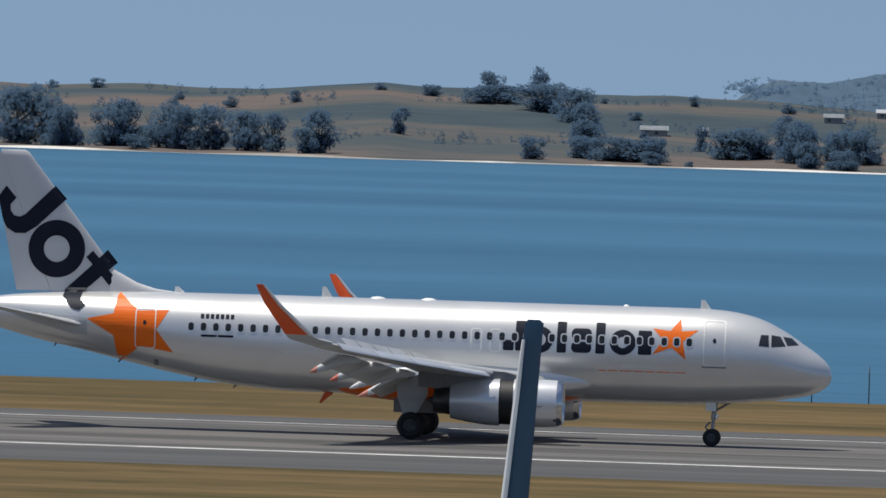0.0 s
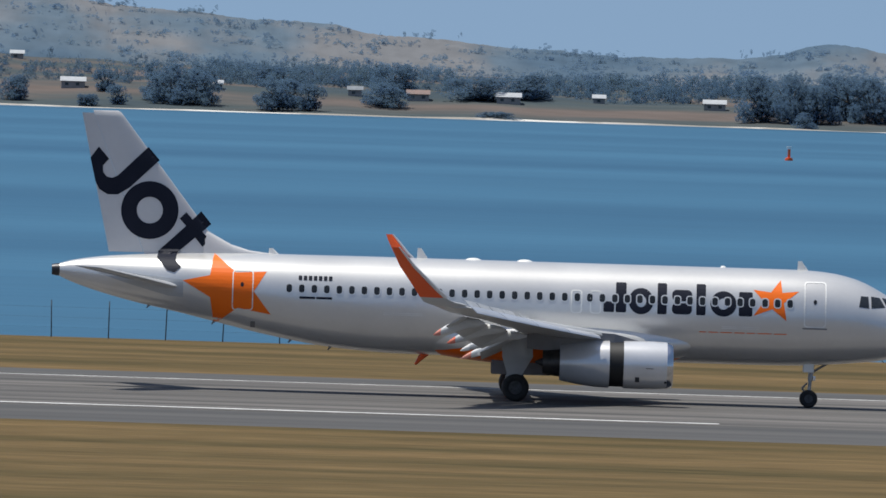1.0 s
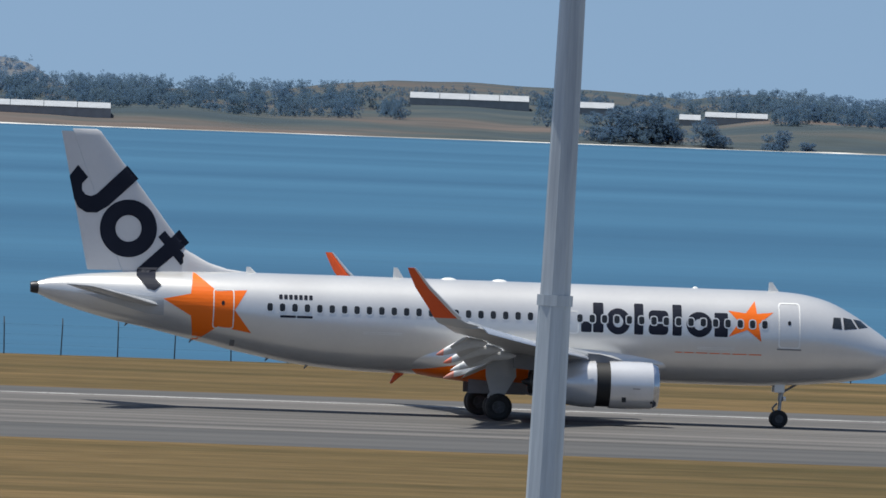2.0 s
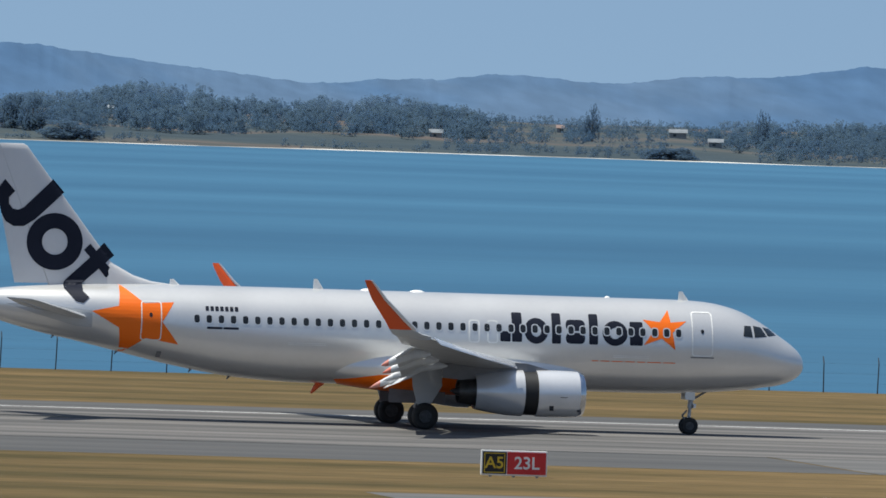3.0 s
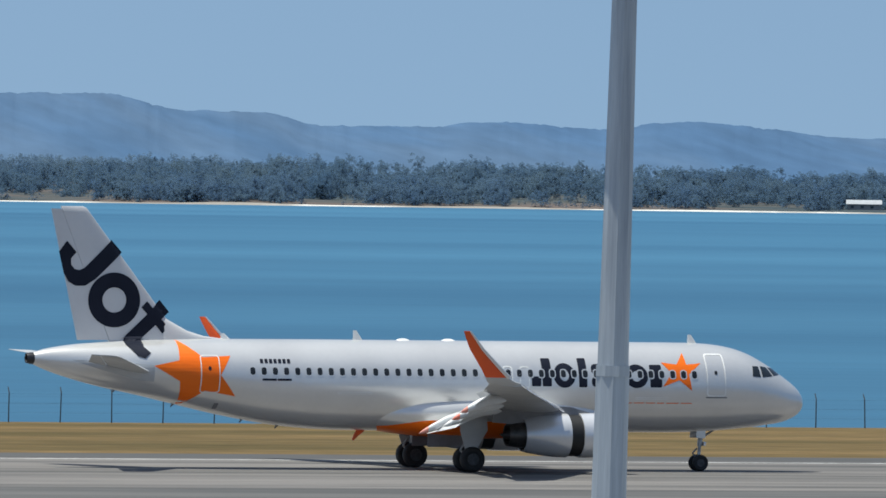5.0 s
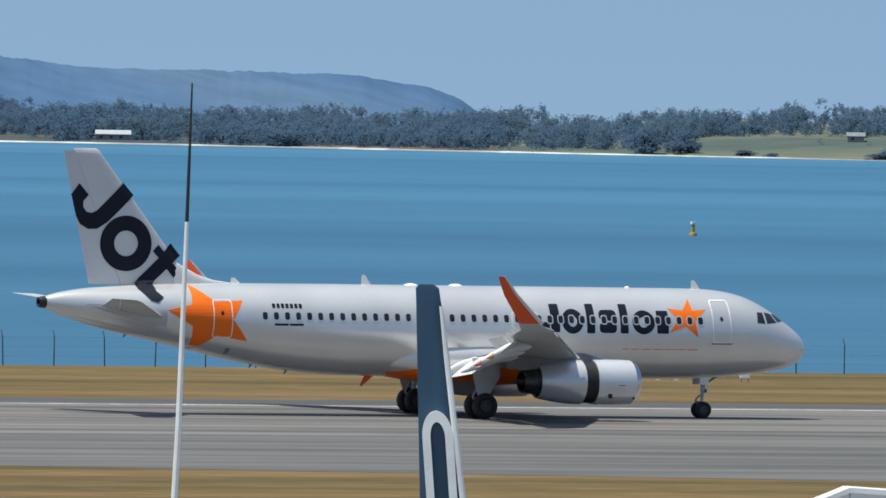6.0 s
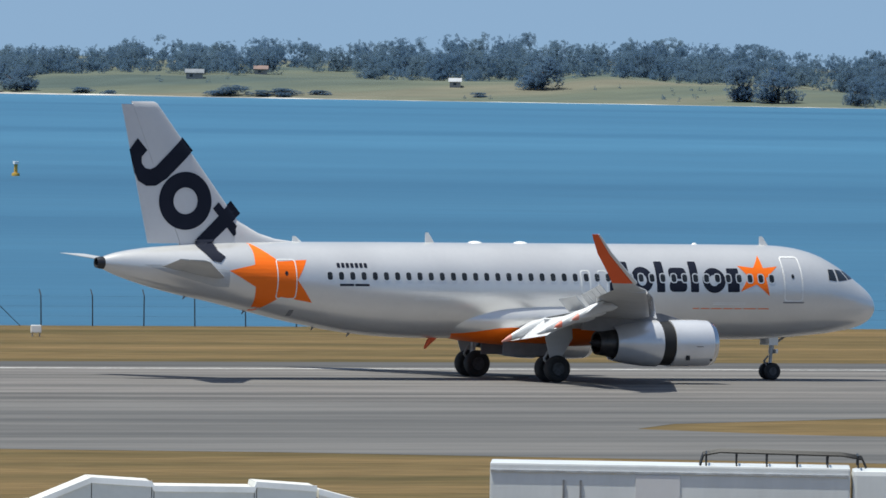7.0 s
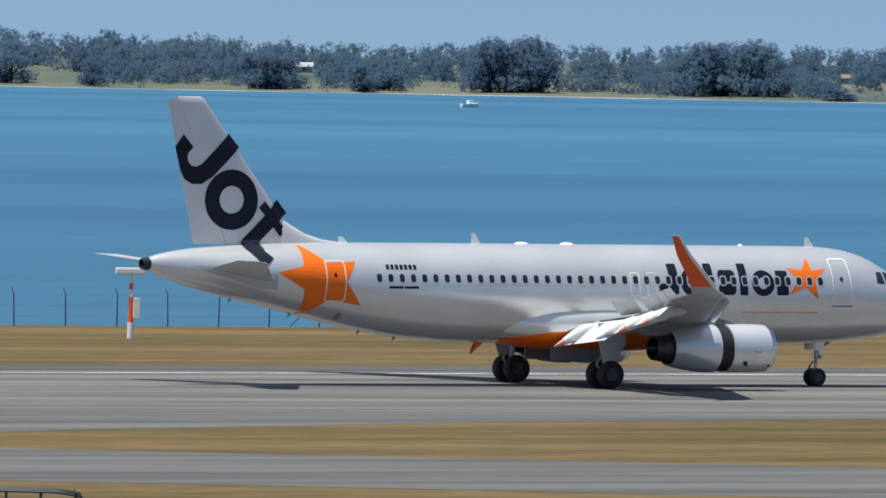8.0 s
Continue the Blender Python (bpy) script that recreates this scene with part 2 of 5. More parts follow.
def decal(outline, off=0.008, side=1, holes=(), step=0.16):
    """Paint laid on the hull inside an outline of (x, z)."""
    bm = bmesh.new()
    loops = [outline, *holes]
    flat = [Vector((x, z, 0)) for lp in loops for x, z in lp]
    tris = geometry.tessellate_polygon([[Vector((x, z, 0)) for x, z in lp] for lp in loops])
    vs = [bm.verts.new(v) for v in flat]
    for t in tris:
        try:
            bm.faces.new([vs[i] for i in t])
        except ValueError:
            pass
    xs, zs = [v.x for v in flat], [v.y for v in flat]
    for axis, lo, hi in ((0, min(xs), max(xs)), (1, min(zs), max(zs))):
        k = lo + step
        while k < hi:
            co, no = [0, 0, 0], [0, 0, 0]
            co[axis], no[axis] = k, 1
            bmesh.ops.bisect_plane(bm, geom=bm.verts[:] + bm.edges[:] + bm.faces[:], plane_co=co, plane_no=no)
            k += step
    for v in bm.verts:
        v.co = skin(v.co.x, v.co.y, off, side)
    bmesh.ops.recalc_face_normals(bm, faces=bm.faces[:])
    bm.normal_update()
    if sum(f.normal.y * f.calc_area() for f in bm.faces) * side > 0:
        bmesh.ops.reverse_faces(bm, faces=bm.faces[:])
    return bm


def rounded(x0, x1, z0, z1, r, n=4):
    out = []
    for cx, cz, a in ((x1 - r, z1 - r, 0), (x0 + r, z1 - r, 90), (x0 + r, z0 + r, 180), (x1 - r, z0 + r, 270)):
        for k in range(n + 1):
            t = radians(a + 90 * k / n)
            out.append((cx + r * math.cos(t), cz + r * math.sin(t)))
    return out


def star(tips, inner=0.5):
    cx, cz = sum(t[0] for t in tips) / 5, sum(t[1] for t in tips) / 5
    out = []
    for i in range(5):
        a, b = tips[i], tips[(i + 1) % 5]
        out.append(a)
        out.append((cx + inner * ((a[0] + b[0]) / 2 - cx), cz + inner * ((a[1] + b[1]) / 2 - cz)))
    return out


def circle(cx, cz, rx, rz, n=28):
    return [(cx + rx * math.cos(k * math.tau / n), cz + rz * math.sin(k * math.tau / n)) for k in range(n)]


def wheel(name, r, width, parent, at):
    """A tyre with rounded shoulders, and its rim; turns about its Y axle."""
    w = width / 2
    bm = lathe(bmesh.new(), [(-w * 0.7, r * 0.52), (-w, r * 0.66), (-w * 0.98, r * 0.84), (-w * 0.75, r * 0.96), (-w * 0.3, r), (w * 0.3, r),
                             (w * 0.75, r * 0.96), (w * 0.98, r * 0.84), (w, r * 0.66), (w * 0.7, r * 0.52)], (0, 0, 0), 32, "y", cap=True)
    t = smooth(part(name, bm, RUBBER, parent, "black rubber aircraft tyre"), 50)
    t.location = at
    bm = lathe(bmesh.new(), [(-w * 0.78, r * 0.50), (-w * 0.86, r * 0.44), (-w * 0.5, r * 0.38), (-w * 0.45, r * 0.16), (-w * 0.8, r * 0.13), (-w * 0.82, 0.01),
                             (w * 0.82, 0.01), (w * 0.8, r * 0.13), (w * 0.45, r * 0.16), (w * 0.5, r * 0.38), (w * 0.86, r * 0.44), (w * 0.78, r * 0.50)], (0, 0, 0), 24, "y", cap=True)
    for k in range(8):
        a = k * math.tau / 8
        c = Vector((math.cos(a) * r * 0.3, 0, math.sin(a) * r * 0.3))
        box(bm, c - Vector((0.02, w * 0.62, 0.02)), c + Vector((0.02, w * 0.62, 0.02)))
    smooth(part("rim", bm, HUB, t, "grey metal wheel rim"), 40)
    return t


def airliner():
    a = tagged(new("airliner"), "silver twin-engine jet airliner with orange stars, flaps and reversers open", "airplane")
    # hull
    rings, xs = [], [0.0, 0.03, 0.06, 0.12, 0.2, 0.3, 0.42, 0.6]
    x = 0.8
    while x < 37.2:
        xs.append(x)
        x += 0.25 if x < 7 or x > 22 else 1.0
    xs.append(37.3)
    for x in xs:
        top, bot, w = hull(x)
        c, hh = (top + bot) / 2, (top - bot) / 2
        rings.append([(-x, -w * math.cos(k * math.tau / 64), c + hh * math.sin(k * math.tau / 64)) for k in range(64)])
    smooth(part("fuselage", loft(bmesh.new(), rings), SILVER, a, "silver painted fuselage"), 60)
    bm = lathe(bmesh.new(), [(37.28, 0.27), (37.45, 0.26), (37.62, 0.22), (37.6, 0.17), (37.4, 0.16)], (0, 0, 4.91), 24)
    smooth(part("tail_exhaust", bm, HOT, a, "dark metal exhaust at the tail cone"))
    # livery on both sides
    for side in (1, -1):
        rear = [(30.70, 5.84), (28.42, 5.12), (28.20, 3.30), (30.62, 2.80), (32.0, 4.64)]
        part("star", decal(star(rear, 0.62), 0.008, side), ORANGE, a, "large orange star at the rear door")
        front = [(6.46, 5.44), (5.68, 4.98), (6.19, 3.71), (7.62, 3.89), (7.63, 5.0)]
        part("star", decal(star(front, 0.5), 0.008, side), ORANGE, a, "orange star beside the front door")
        for outline, holes in (
                (rounded(13.05, 13.50, 3.87, 5.14, 0.06), ()), (rounded(13.56, 14.02, 3.87, 4.32, 0.06), ()),
                (circle(12.42, 4.37, 0.53, 0.56), (circle(12.42, 4.37, 0.22, 0.25),)),
                (rounded(11.32, 11.72, 3.84, 5.16, 0.06), ()),
                (rounded(10.24, 11.10, 4.42, 4.90, 0.2), ()), (rounded(10.24, 11.10, 3.86, 4.34, 0.2), ()),
                (rounded(9.66, 10.06, 3.85, 5.17, 0.06), ()),
                (circle(8.90, 4.36, 0.56, 0.54), (circle(8.90, 4.36, 0.24, 0.24),)),
                (rounded(7.66, 8.24, 3.86, 4.89, 0.06), ())):
            part("wordmark_shape", decal(outline, 0.006, side, holes), NAVY, a, "plain navy shape of the name along the fuselage")
        for x0, x1, z0, z1 in [(27.05 - k * 0.215, 27.05 - k * 0.215 - 0.15, 4.80, 5.0) for k in range(7)]:
            part("registration_bar", decal(rounded(x1, x0, z0, z1, 0.02, 1), 0.008, side), NAVY, a, "dark bar in place of the registration")
        for k in range(2):
            part("type_bar", decal(rounded(26.32 - k * 0.72 - 0.0, 27.0 - k * 0.72, 4.02, 4.12, 0.02, 1), 0.008, side), NAVY, a, "dark bar of small writing")
        for x0, x1, z in ((21.72, 23.41, 3.49), (7.35, 8.95, 3.36)):
            for dz in (0.035, -0.035):
                part("stripe", decal([(x0, z + dz - 0.014), (x1, z + dz - 0.014), (x1, z + dz + 0.014), (x0, z + dz + 0.014)], 0.008, side), WHITE, a, "thin white line on the fuselage")
        x = 9.9
        for w in (0.3, 0.42, 0.5, 0.45, 0.36, 0.62, 0.55):
            part("slogan_bar", decal(rounded(x - w, x, 3.13, 3.165, 0.012, 1), 0.008, side), ORANGE, a, "thin orange bar of small writing")
            x -= w + 0.09
        part("tail_plate", decal([(31.98, 4.66), (31.96, 3.92), (32.6, 3.96), (34.4, 4.44), (35.7, 4.86), (34.2, 4.86)], 0.006, side), WING_GREY, a, "dull grey plate at the tailplane root")
        # doors
        for x0, x1, z0, z1, r, t, mt in ((4.50, 5.45, 3.47, 5.41, 0.14, 0.050, WHITE), (28.97, 29.87, 3.45, 5.15, 0.13, 0.045, WHITE),
                                         (14.11, 14.60, 3.78, 4.77, 0.13, 0.055, WHITE), (14.93, 15.42, 3.78, 4.77, 0.13, 0.055, WHITE)):
            part("door", decal(rounded(x0, x1, z0, z1, r), 0.010, side, (rounded(x0 + t, x1 - t, z0 + t, z1 - t, r * 0.8),)), mt, a, "white outline of a cabin door")
        for x, z in ((4.98, 4.55), (29.45, 4.55)):
            part("door_window", decal(circle(x, z, 0.075, 0.1, 12), 0.012, side), PANE, a)
        part("door_sill", decal(rounded(4.44, 5.50, 3.39, 3.45, 0.02, 1), 0.012, side), SHADE_GREY, a)
        part("access_panel", decal(rounded(28.86, 29.06, 2.72, 2.98, 0.02, 1), 0.01, side), SHADE_GREY, a, "small dark access panel")
        # cabin windows
        x, rim_mesh, pane_mesh = 27.44, None, None
        for k in range(41):
            rim = part("cabin_window", decal(rounded(x - 0.165, x + 0.165, 4.235, 4.665, 0.12, 3), 0.012, side, (rounded(x - 0.118, x + 0.118, 4.282, 4.618, 0.09, 3),)), SILVER, a)
            part("pane", decal(rounded(x - 0.122, x + 0.122, 4.278, 4.622, 0.09, 3), 0.010, side), PANE, rim)
            x -= 0.5346
        # cockpit windows
        for quad in (((3.10, 4.40), (2.66, 4.36), (2.70, 4.85), (3.02, 4.86)), ((2.56, 4.36), (1.96, 4.40), (2.20, 4.80), (2.58, 4.86)), ((1.88, 4.42), (1.42, 4.46), (1.74, 4.74), (2.10, 4.80))):
            part("cockpit_window", decal(list(quad), 0.012, side, step=0.12), DARK_GLASS, a, "dark cockpit window")
    # fin and rudder
    def fin_x(z, front):
        u = (z - 5.58) / (11.73 - 5.58)
        te = 35.17 + u * 1.37
        le = 30.07 + u * 4.80
        return le if front else te
    def fin_half(u, z):
        """Half thickness of the fin at a share u of its chord."""
        thick = (0.30 - 0.15 * (z - 5.5) / 6.3) * (1 if z < 11.72 else 0.4)
        return thick * 4.94 * max(0.2969 * math.sqrt(u) - 0.126 * u - 0.3516 * u * u + 0.2843 * u ** 3 - 0.1015 * u ** 4, 0) + 0.006

    def fin_ring(z, u0, u1, n=12):
        le, te = fin_x(z, True), fin_x(z, False)
        if z > 11.72:
            le += 0.12
            te -= 0.05
        us = [u0 + (u1 - u0) * (k / n) ** (2 if u0 == 0 else 1) for k in range(n + 1)]
        near = [(-(le + (te - le) * u), -fin_half(u, z), z) for u in us]
        return near + [(x, -y, z) for x, y, z in near[::-1][:-1 if u0 == 0 else None]]
    smooth(part("fin", loft(bmesh.new(), [fin_ring(z, 0, 0.70) for z in (5.5, 6.6, 8, 10, 11.5, 11.7, 11.78)]), FIN_GREY, a, "light grey tail fin"), 50)
    smooth(part("rudder", loft(bmesh.new(), [fin_ring(z, 0.704, 1.0, 6) for z in (5.75, 8, 10, 11.45, 11.66)]), FIN_GREY, a), 50)
    rings = [[(-x, w * math.cos(q), zb + h * math.sin(q)) for q in [k * math.pi / 10 for k in range(11)]] for x, w, h, zb in
             ((28.3, 0.02, 0.03, 5.84), (29.2, 0.12, 0.16, 5.82), (30.0, 0.18, 0.42, 5.8), (30.9, 0.22, 0.95, 5.75), (31.3, 0.1, 1.2, 5.75))]
    smooth(part("dorsal_fairing", loft(bmesh.new(), rings, cap=False, closed=False), FIN_GREY, a), 60)
    # plain shapes on the fin
    def fin_paint(outline, holes=()):
        for side in (1, -1):
            bm = bmesh.new()
            loops = [outline, *holes]
            pts = [p for lp in loops for p in lp]
            vs = []
            for x, z in pts:
                le, te = fin_x(z, True), fin_x(z, False)
                vs.append(bm.verts.new((-x, 0, z)))
            for t in geometry.tessellate_polygon([[Vector((x, z, 0)) for x, z in lp] for lp in loops]):
                bm.faces.new([vs[i] for i in t])
            for lo, hi, axis in ((29, 37, 0), (5, 12, 2)):
                k = lo
                while k < hi:
                    co, no = [0, 0, 0], [0, 0, 0]
                    co[axis], no[axis] = (-k if axis == 0 else k), 1
                    bmesh.ops.bisect_plane(bm, geom=bm.verts[:] + bm.edges[:] + bm.faces[:], plane_co=co, plane_no=no)
                    k += 0.12
            for v in bm.verts:
                x, z = -v.co.x, v.co.z
                le, te = fin_x(z, True), fin_x(z, False)
                h = fin_half(min(max((x - le) / (te - le), 0), 1), z)
                if z < 5.9:
                    p = skin(x, z, 0.0, side)
                    h = max(h, abs(p.y))
                v.co.y = -side * (h + (0.018 if z >= 5.9 else 0.04))
            bmesh.ops.recalc_face_normals(bm, faces=bm.faces[:])
            bm.normal_update()
            if sum(f.normal.y for f in bm.faces) * side > 0:
                bmesh.ops.reverse_faces(bm, faces=bm.faces[:])
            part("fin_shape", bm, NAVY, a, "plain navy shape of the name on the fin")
    # a hooked band, a ring, and a bent bar with a short bar across it
    fin_paint([(35.77, 10.22), (35.32, 9.71), (35.57, 9.42), (35.56, 9.15), (35.40, 8.95), (35.16, 8.90), (34.92, 9.01), (33.65, 10.27), (33.15, 9.72), (34.40, 8.51), (34.89, 8.20),
               (35.34, 8.19), (35.70, 8.40), (35.88, 8.74), (36.12, 9.74)])
    ring = [k * math.tau / 36 for k in range(36)]
    fin_paint([(33.51 + 1.23 * math.cos(q), 7.57 + 1.24 * math.sin(q)) for q in ring], ([(33.51 + 0.56 * math.cos(q), 7.57 + 0.57 * math.sin(q)) for q in ring],))
    fin_paint([(31.31, 7.59), (30.86, 7.05), (32.28, 5.80), (32.34, 5.48), (32.09, 5.22), (32.37, 4.98), (32.69, 5.06), (33.13, 5.58), (33.08, 5.86), (32.0, 6.88)])
    fin_paint([(32.22, 7.25), (31.94, 7.53), (31.62, 7.18), (31.90, 6.90)])
    fin_paint([(31.56, 6.48), (31.28, 6.76), (30.90, 6.37), (31.21, 6.07)])
    # tailplane
    for side in (1, -1):
        rings = []
        for y, le, te, zl, zt, t in ((0.5, 31.6, 34.9, 4.25, 4.78, 0.34), (1.2, 32.1, 35.05, 4.33, 4.80, 0.30), (3.5, 33.55, 35.75, 4.70, 4.98, 0.22), (6.0, 35.1, 36.5, 5.08, 5.20, 0.13), (6.2, 35.35, 36.5, 5.13, 5.21, 0.05)):
            hinge_z = zl + (zt - zl) * 0.7
            rings.append(foil((-le, -side * y, zl), (-(le + (te - le) * 0.7), -side * y, hinge_z), t, (0, 0, 1)))
        smooth(part("tailplane", loft(bmesh.new(), rings), WING_GREY, a, "light grey tailplane"), 50)
        rings = []
        for y, le, te, zl, zt, t in ((1.2, 32.1, 35.05, 4.33, 4.80, 0.15), (3.5, 33.55, 35.75, 4.70, 4.98, 0.10), (6.0, 35.1, 36.5, 5.08, 5.20, 0.06)):
            hx, hz = le + (te - le) * 0.71, zl + (zt - zl) * 0.71
            rings.append([(-hx, -side * y, hz + t * 0.5), (-te, -side * y, zt + 0.01), (-te, -side * y, zt - 0.01), (-hx, -side * y, hz - t * 0.5)])
        part("elevator", loft(bmesh.new(), rings), WING_GREY, a)
    # belly fairing, silver above and orange below
    def lower(q, u):
        """The paint line on the fairing drops towards its rear end."""
        drop = radians(58) * max(0, (u - 0.74) / 0.26, (0.34 - u) / 0.34) ** 1.4
        if q == LOW_R:
            return q - drop
        if q == LOW_L:
            return q + drop
        return q

    LOW_L, LOW_R = radians(196), radians(344)

    def belly(a0, a1, n):
        rings = []
        for k in range(27):
            u = k / 26
            x = 9.9 + u * 12.2
            f = math.sin(math.pi * min(max(u, 0.001), 0.999)) ** 0.45
            w, hh = 1.25 + 0.98 * f, 0.35 + 0.80 * f
            if u > 0.75:
                w -= 0.5 * (u - 0.75) / 0.25
            c = 2.62 - 0.05 * f
            q0, q1 = lower(a0, u), lower(a1, u)
            rings.append([(-x, -w * math.cos(q0 + (q1 - q0) * j / n), c + hh * math.sin(q0 + (q1 - q0) * j / n)) for j in range(n + 1)])
        return loft(bmesh.new(), rings, cap=False, closed=False)
    smooth(part("belly_fairing", belly(LOW_R, radians(440), 16), SILVER, a, "silver upper wing-root fairing"), 60)
    smooth(part("belly_fairing", belly(radians(100), LOW_L, 16), SILVER, a, "silver upper wing-root fairing"), 60)
    smooth(part("belly_panel", belly(LOW_L, LOW_R, 24), ORANGE, a, "orange painted belly panel"), 60)
    bm = tube(bmesh.new(), [(-21.5, 0, 1.85), (-21.75, 0, 1.6), (-21.95, 0, 1.32)], [0.16, 0.12, 0.05], 8)
    smooth(part("drain_mast", bm, RED_ORANGE, a, "small red mast under the belly"))
    for x, h in ((28.1, 0.25), (21.74, 0.45), (5.44, 0.40)):
        bm = loft(bmesh.new(), [foil((-x + 0.22, 0, 5.82), (-x - 0.28, 0, 5.82), 0.10, (0, 1, 0), 6), foil((-x - 0.10, 0, 5.86 + h), (-x - 0.26, 0, 5.86 + h), 0.05, (0, 1, 0), 6)])
        smooth(part("blade_antenna", bm, WHITE, a, "white blade antenna on the roof"))
    for x in (19.6, 17.4, 8.9):
        r = 0.36 if x > 10 else 0.14
        bm = bmesh.new()
        rings = [[(-x + r * math.cos(q) * math.cos(p), 0.3 * r * math.sin(q) * math.cos(p) * 2, 5.84 + 0.12 * math.sin(p)) for q in [k * math.tau / 16 for k in range(16)]] for p in (0, 0.5, 1.0, 1.4)]
        smooth(part("roof_dome", loft(bm, rings), WHITE, a, "low white dome on the roof"))
    for x, z in ((33.4, 3.48), (30.6, 2.86), (27.3, 2.18), (25.6, 1.92)):
        bm = bmesh.new()
        tube(bm, [(-x, 0, z + 0.06), (-x - 0.12, 0, z - 0.10)], [0.06, 0.02], 6)
        part("drain", bm, SHADE_GREY, a)
    # wings
    for side in (1, -1):
        s = -side
        def sec(y):
            """Leading edge, trailing edge, height and thickness of the wing at y."""
            if y < 6.4:
                u = (y - 1.6) / 4.8
                le, te = 11.9 + u * 2.45, 18.6 + u * 0.15
            else:
                u = (y - 6.4) / 10.5
                le, te = 14.35 + u * 5.75, 18.75 + u * 2.85
            z = 2.66 + (y - 1.6) * 0.086 + 0.0013 * (y - 1.6) ** 2
            return le, te, z, 0.78 - 0.62 * min(max(y - 1.6, 0) / 15.3, 1) ** 0.75
        rings = []
        for y in (1.5, 3, 4.7, 6.4, 8.5, 11, 13.5, 15.5, 16.9):
            le, te, z, t = sec(y)
            cut = te - (te - le) * (0.20 if y < 13.4 else 0.0)
            rings.append(foil((-le, s * y, z - 0.10), (-cut, s * y, z), t, (0, 0, 1), 11))
        smooth(part("wing", loft(bmesh.new(), rings), WING_GREY, a, "grey swept wing"), 50)
        # winglet
        rings = []
        for y, z, le, te, t in ((16.85, 4.25, 20.05, 21.58, 0.20), (17.25, 4.36, 20.55, 21.85, 0.17), (17.48, 4.56, 21.0, 22.02, 0.14), (17.60, 4.90, 21.42, 22.24, 0.12), (17.78, 5.8, 22.32, 22.88, 0.09), (17.92, 6.38, 22.78, 23.16, 0.06), (17.96, 6.60, 22.97, 23.24, 0.03)):
            up = Vector((0, -0.1 * s - (s if z > 4.4 else 0.3 * s), 1 if z < 4.4 else 0.25)).normalized()
            rings.append(foil((-le, s * y, z), (-te, s * y, z), t, up, 9))
        smooth(part("winglet", loft(bmesh.new(), rings[2:]), RED_ORANGE, a, "orange upturned winglet"), 50)
        smooth(part("wing_tip", loft(bmesh.new(), rings[:3]), WING_GREY, a), 50)
        pts = [(-le + 0.03, s * y, z) for y, z, le, te, t in ((17.48, 4.56, 20.95, 0, 0), (17.60, 4.90, 21.35, 0, 0), (17.78, 5.8, 22.30, 0, 0), (17.92, 6.38, 22.78, 0, 0), (17.96, 6.60, 22.97, 0, 0))]
        smooth(part("winglet_edge", tube(bmesh.new(), pts, [0.10, 0.09, 0.07, 0.05, 0.03], 8), SILVER, a, "silver leading edge of the winglet"))
        # flaps lowered, spoilers up, slats out
        for y0, y1 in ((2.15, 6.35), (6.5, 13.2)):
            rings = []
            for y in (y0, (y0 + y1) / 2, y1):
                le, te, z, t = sec(y)
                c = (te - le) * 0.33 if y > 6.4 else 1.75
                x0 = te - c * 0.55
                rings.append(foil((-x0, s * y, z - 0.12), (-(x0 + c * 0.86), s * y, z - 0.12 - c * 0.52), t * 0.42, (-0.5, 0, 0.85), 8))
            smooth(part("flap", loft(bmesh.new(), rings), FLAP_GREY, a, "light grey flap lowered for landing"), 50)
        for y0, y1 in ((3.4, 5.9), (6.9, 8.3), (8.4, 9.8), (9.9, 11.3), (11.4, 12.8)):
            rings = []
            for y in (y0, y1):
                le, te, z, t = sec(y)
                x0 = te - (te - le) * 0.33
                c = 0.72
                b = Vector((-x0, s * y, z + t * 0.36))
                e = b + Vector((-c * 0.70, 0, c * 0.70))
                rings.append([b + Vector((0, 0, 0.02)), e + Vector((0, 0, 0.015)), e - Vector((0, 0, 0.015)), b - Vector((0, 0, 0.06))])
            part("spoiler", loft(bmesh.new(), rings), WING_GREY, a, "grey spoiler panel raised")
        for y0, y1 in ((2.3, 4.9), (6.7, 9.2), (9.25, 11.7), (11.75, 14.2), (14.25, 16.6)):
            rings = []
            for y in (y0, y1):
                le, te, z, t = sec(y)
                c = (te - le) * 0.12 + 0.15
                rings.append(foil((-(le - 0.32), s * y, z - 0.30), (-(le - 0.32 + c), s * y, z + 0.02), t * 0.30, (0.35, 0, 0.93), 8))
            smooth(part("slat", loft(bmesh.new(), rings), COWL, a, "bare leading-edge slat extended"), 50)
        for y in (3.6, 7.0, 9.8, 12.6):
            le, te, z, t = sec(y)
            x0 = te - 1.6 * (1.25 - y / 26)
            L = 3.0 * (1.2 - y / 26)
            prof = [(0.0, 0.03), (0.12, 0.13), (0.35, 0.20), (0.6, 0.20), (0.8, 0.14), (0.93, 0.07)]
            rings = [[(-(x0 + u * L), s * y + r * 0.8 * math.cos(q), z - 0.32 - max(u - 0.4, 0) * L * 0.42 + r * 1.25 * math.sin(q)) for q in [k * math.tau / 12 for k in range(12)]] for u, r in prof]
            fr = smooth(part("flap_fairing", loft(bmesh.new(), rings), FLAP_GREY, a, "grey canoe-shaped flap fairing"), 60)
            rings = [[(-(x0 + u * L), s * y + r * 0.8 * math.cos(q), z - 0.32 - max(u - 0.4, 0) * L * 0.42 + r * 1.25 * math.sin(q)) for q in [k * math.tau / 12 for k in range(12)]] for u, r in ((0.86, 0.116), (0.93, 0.078), (1.0, 0.015))]
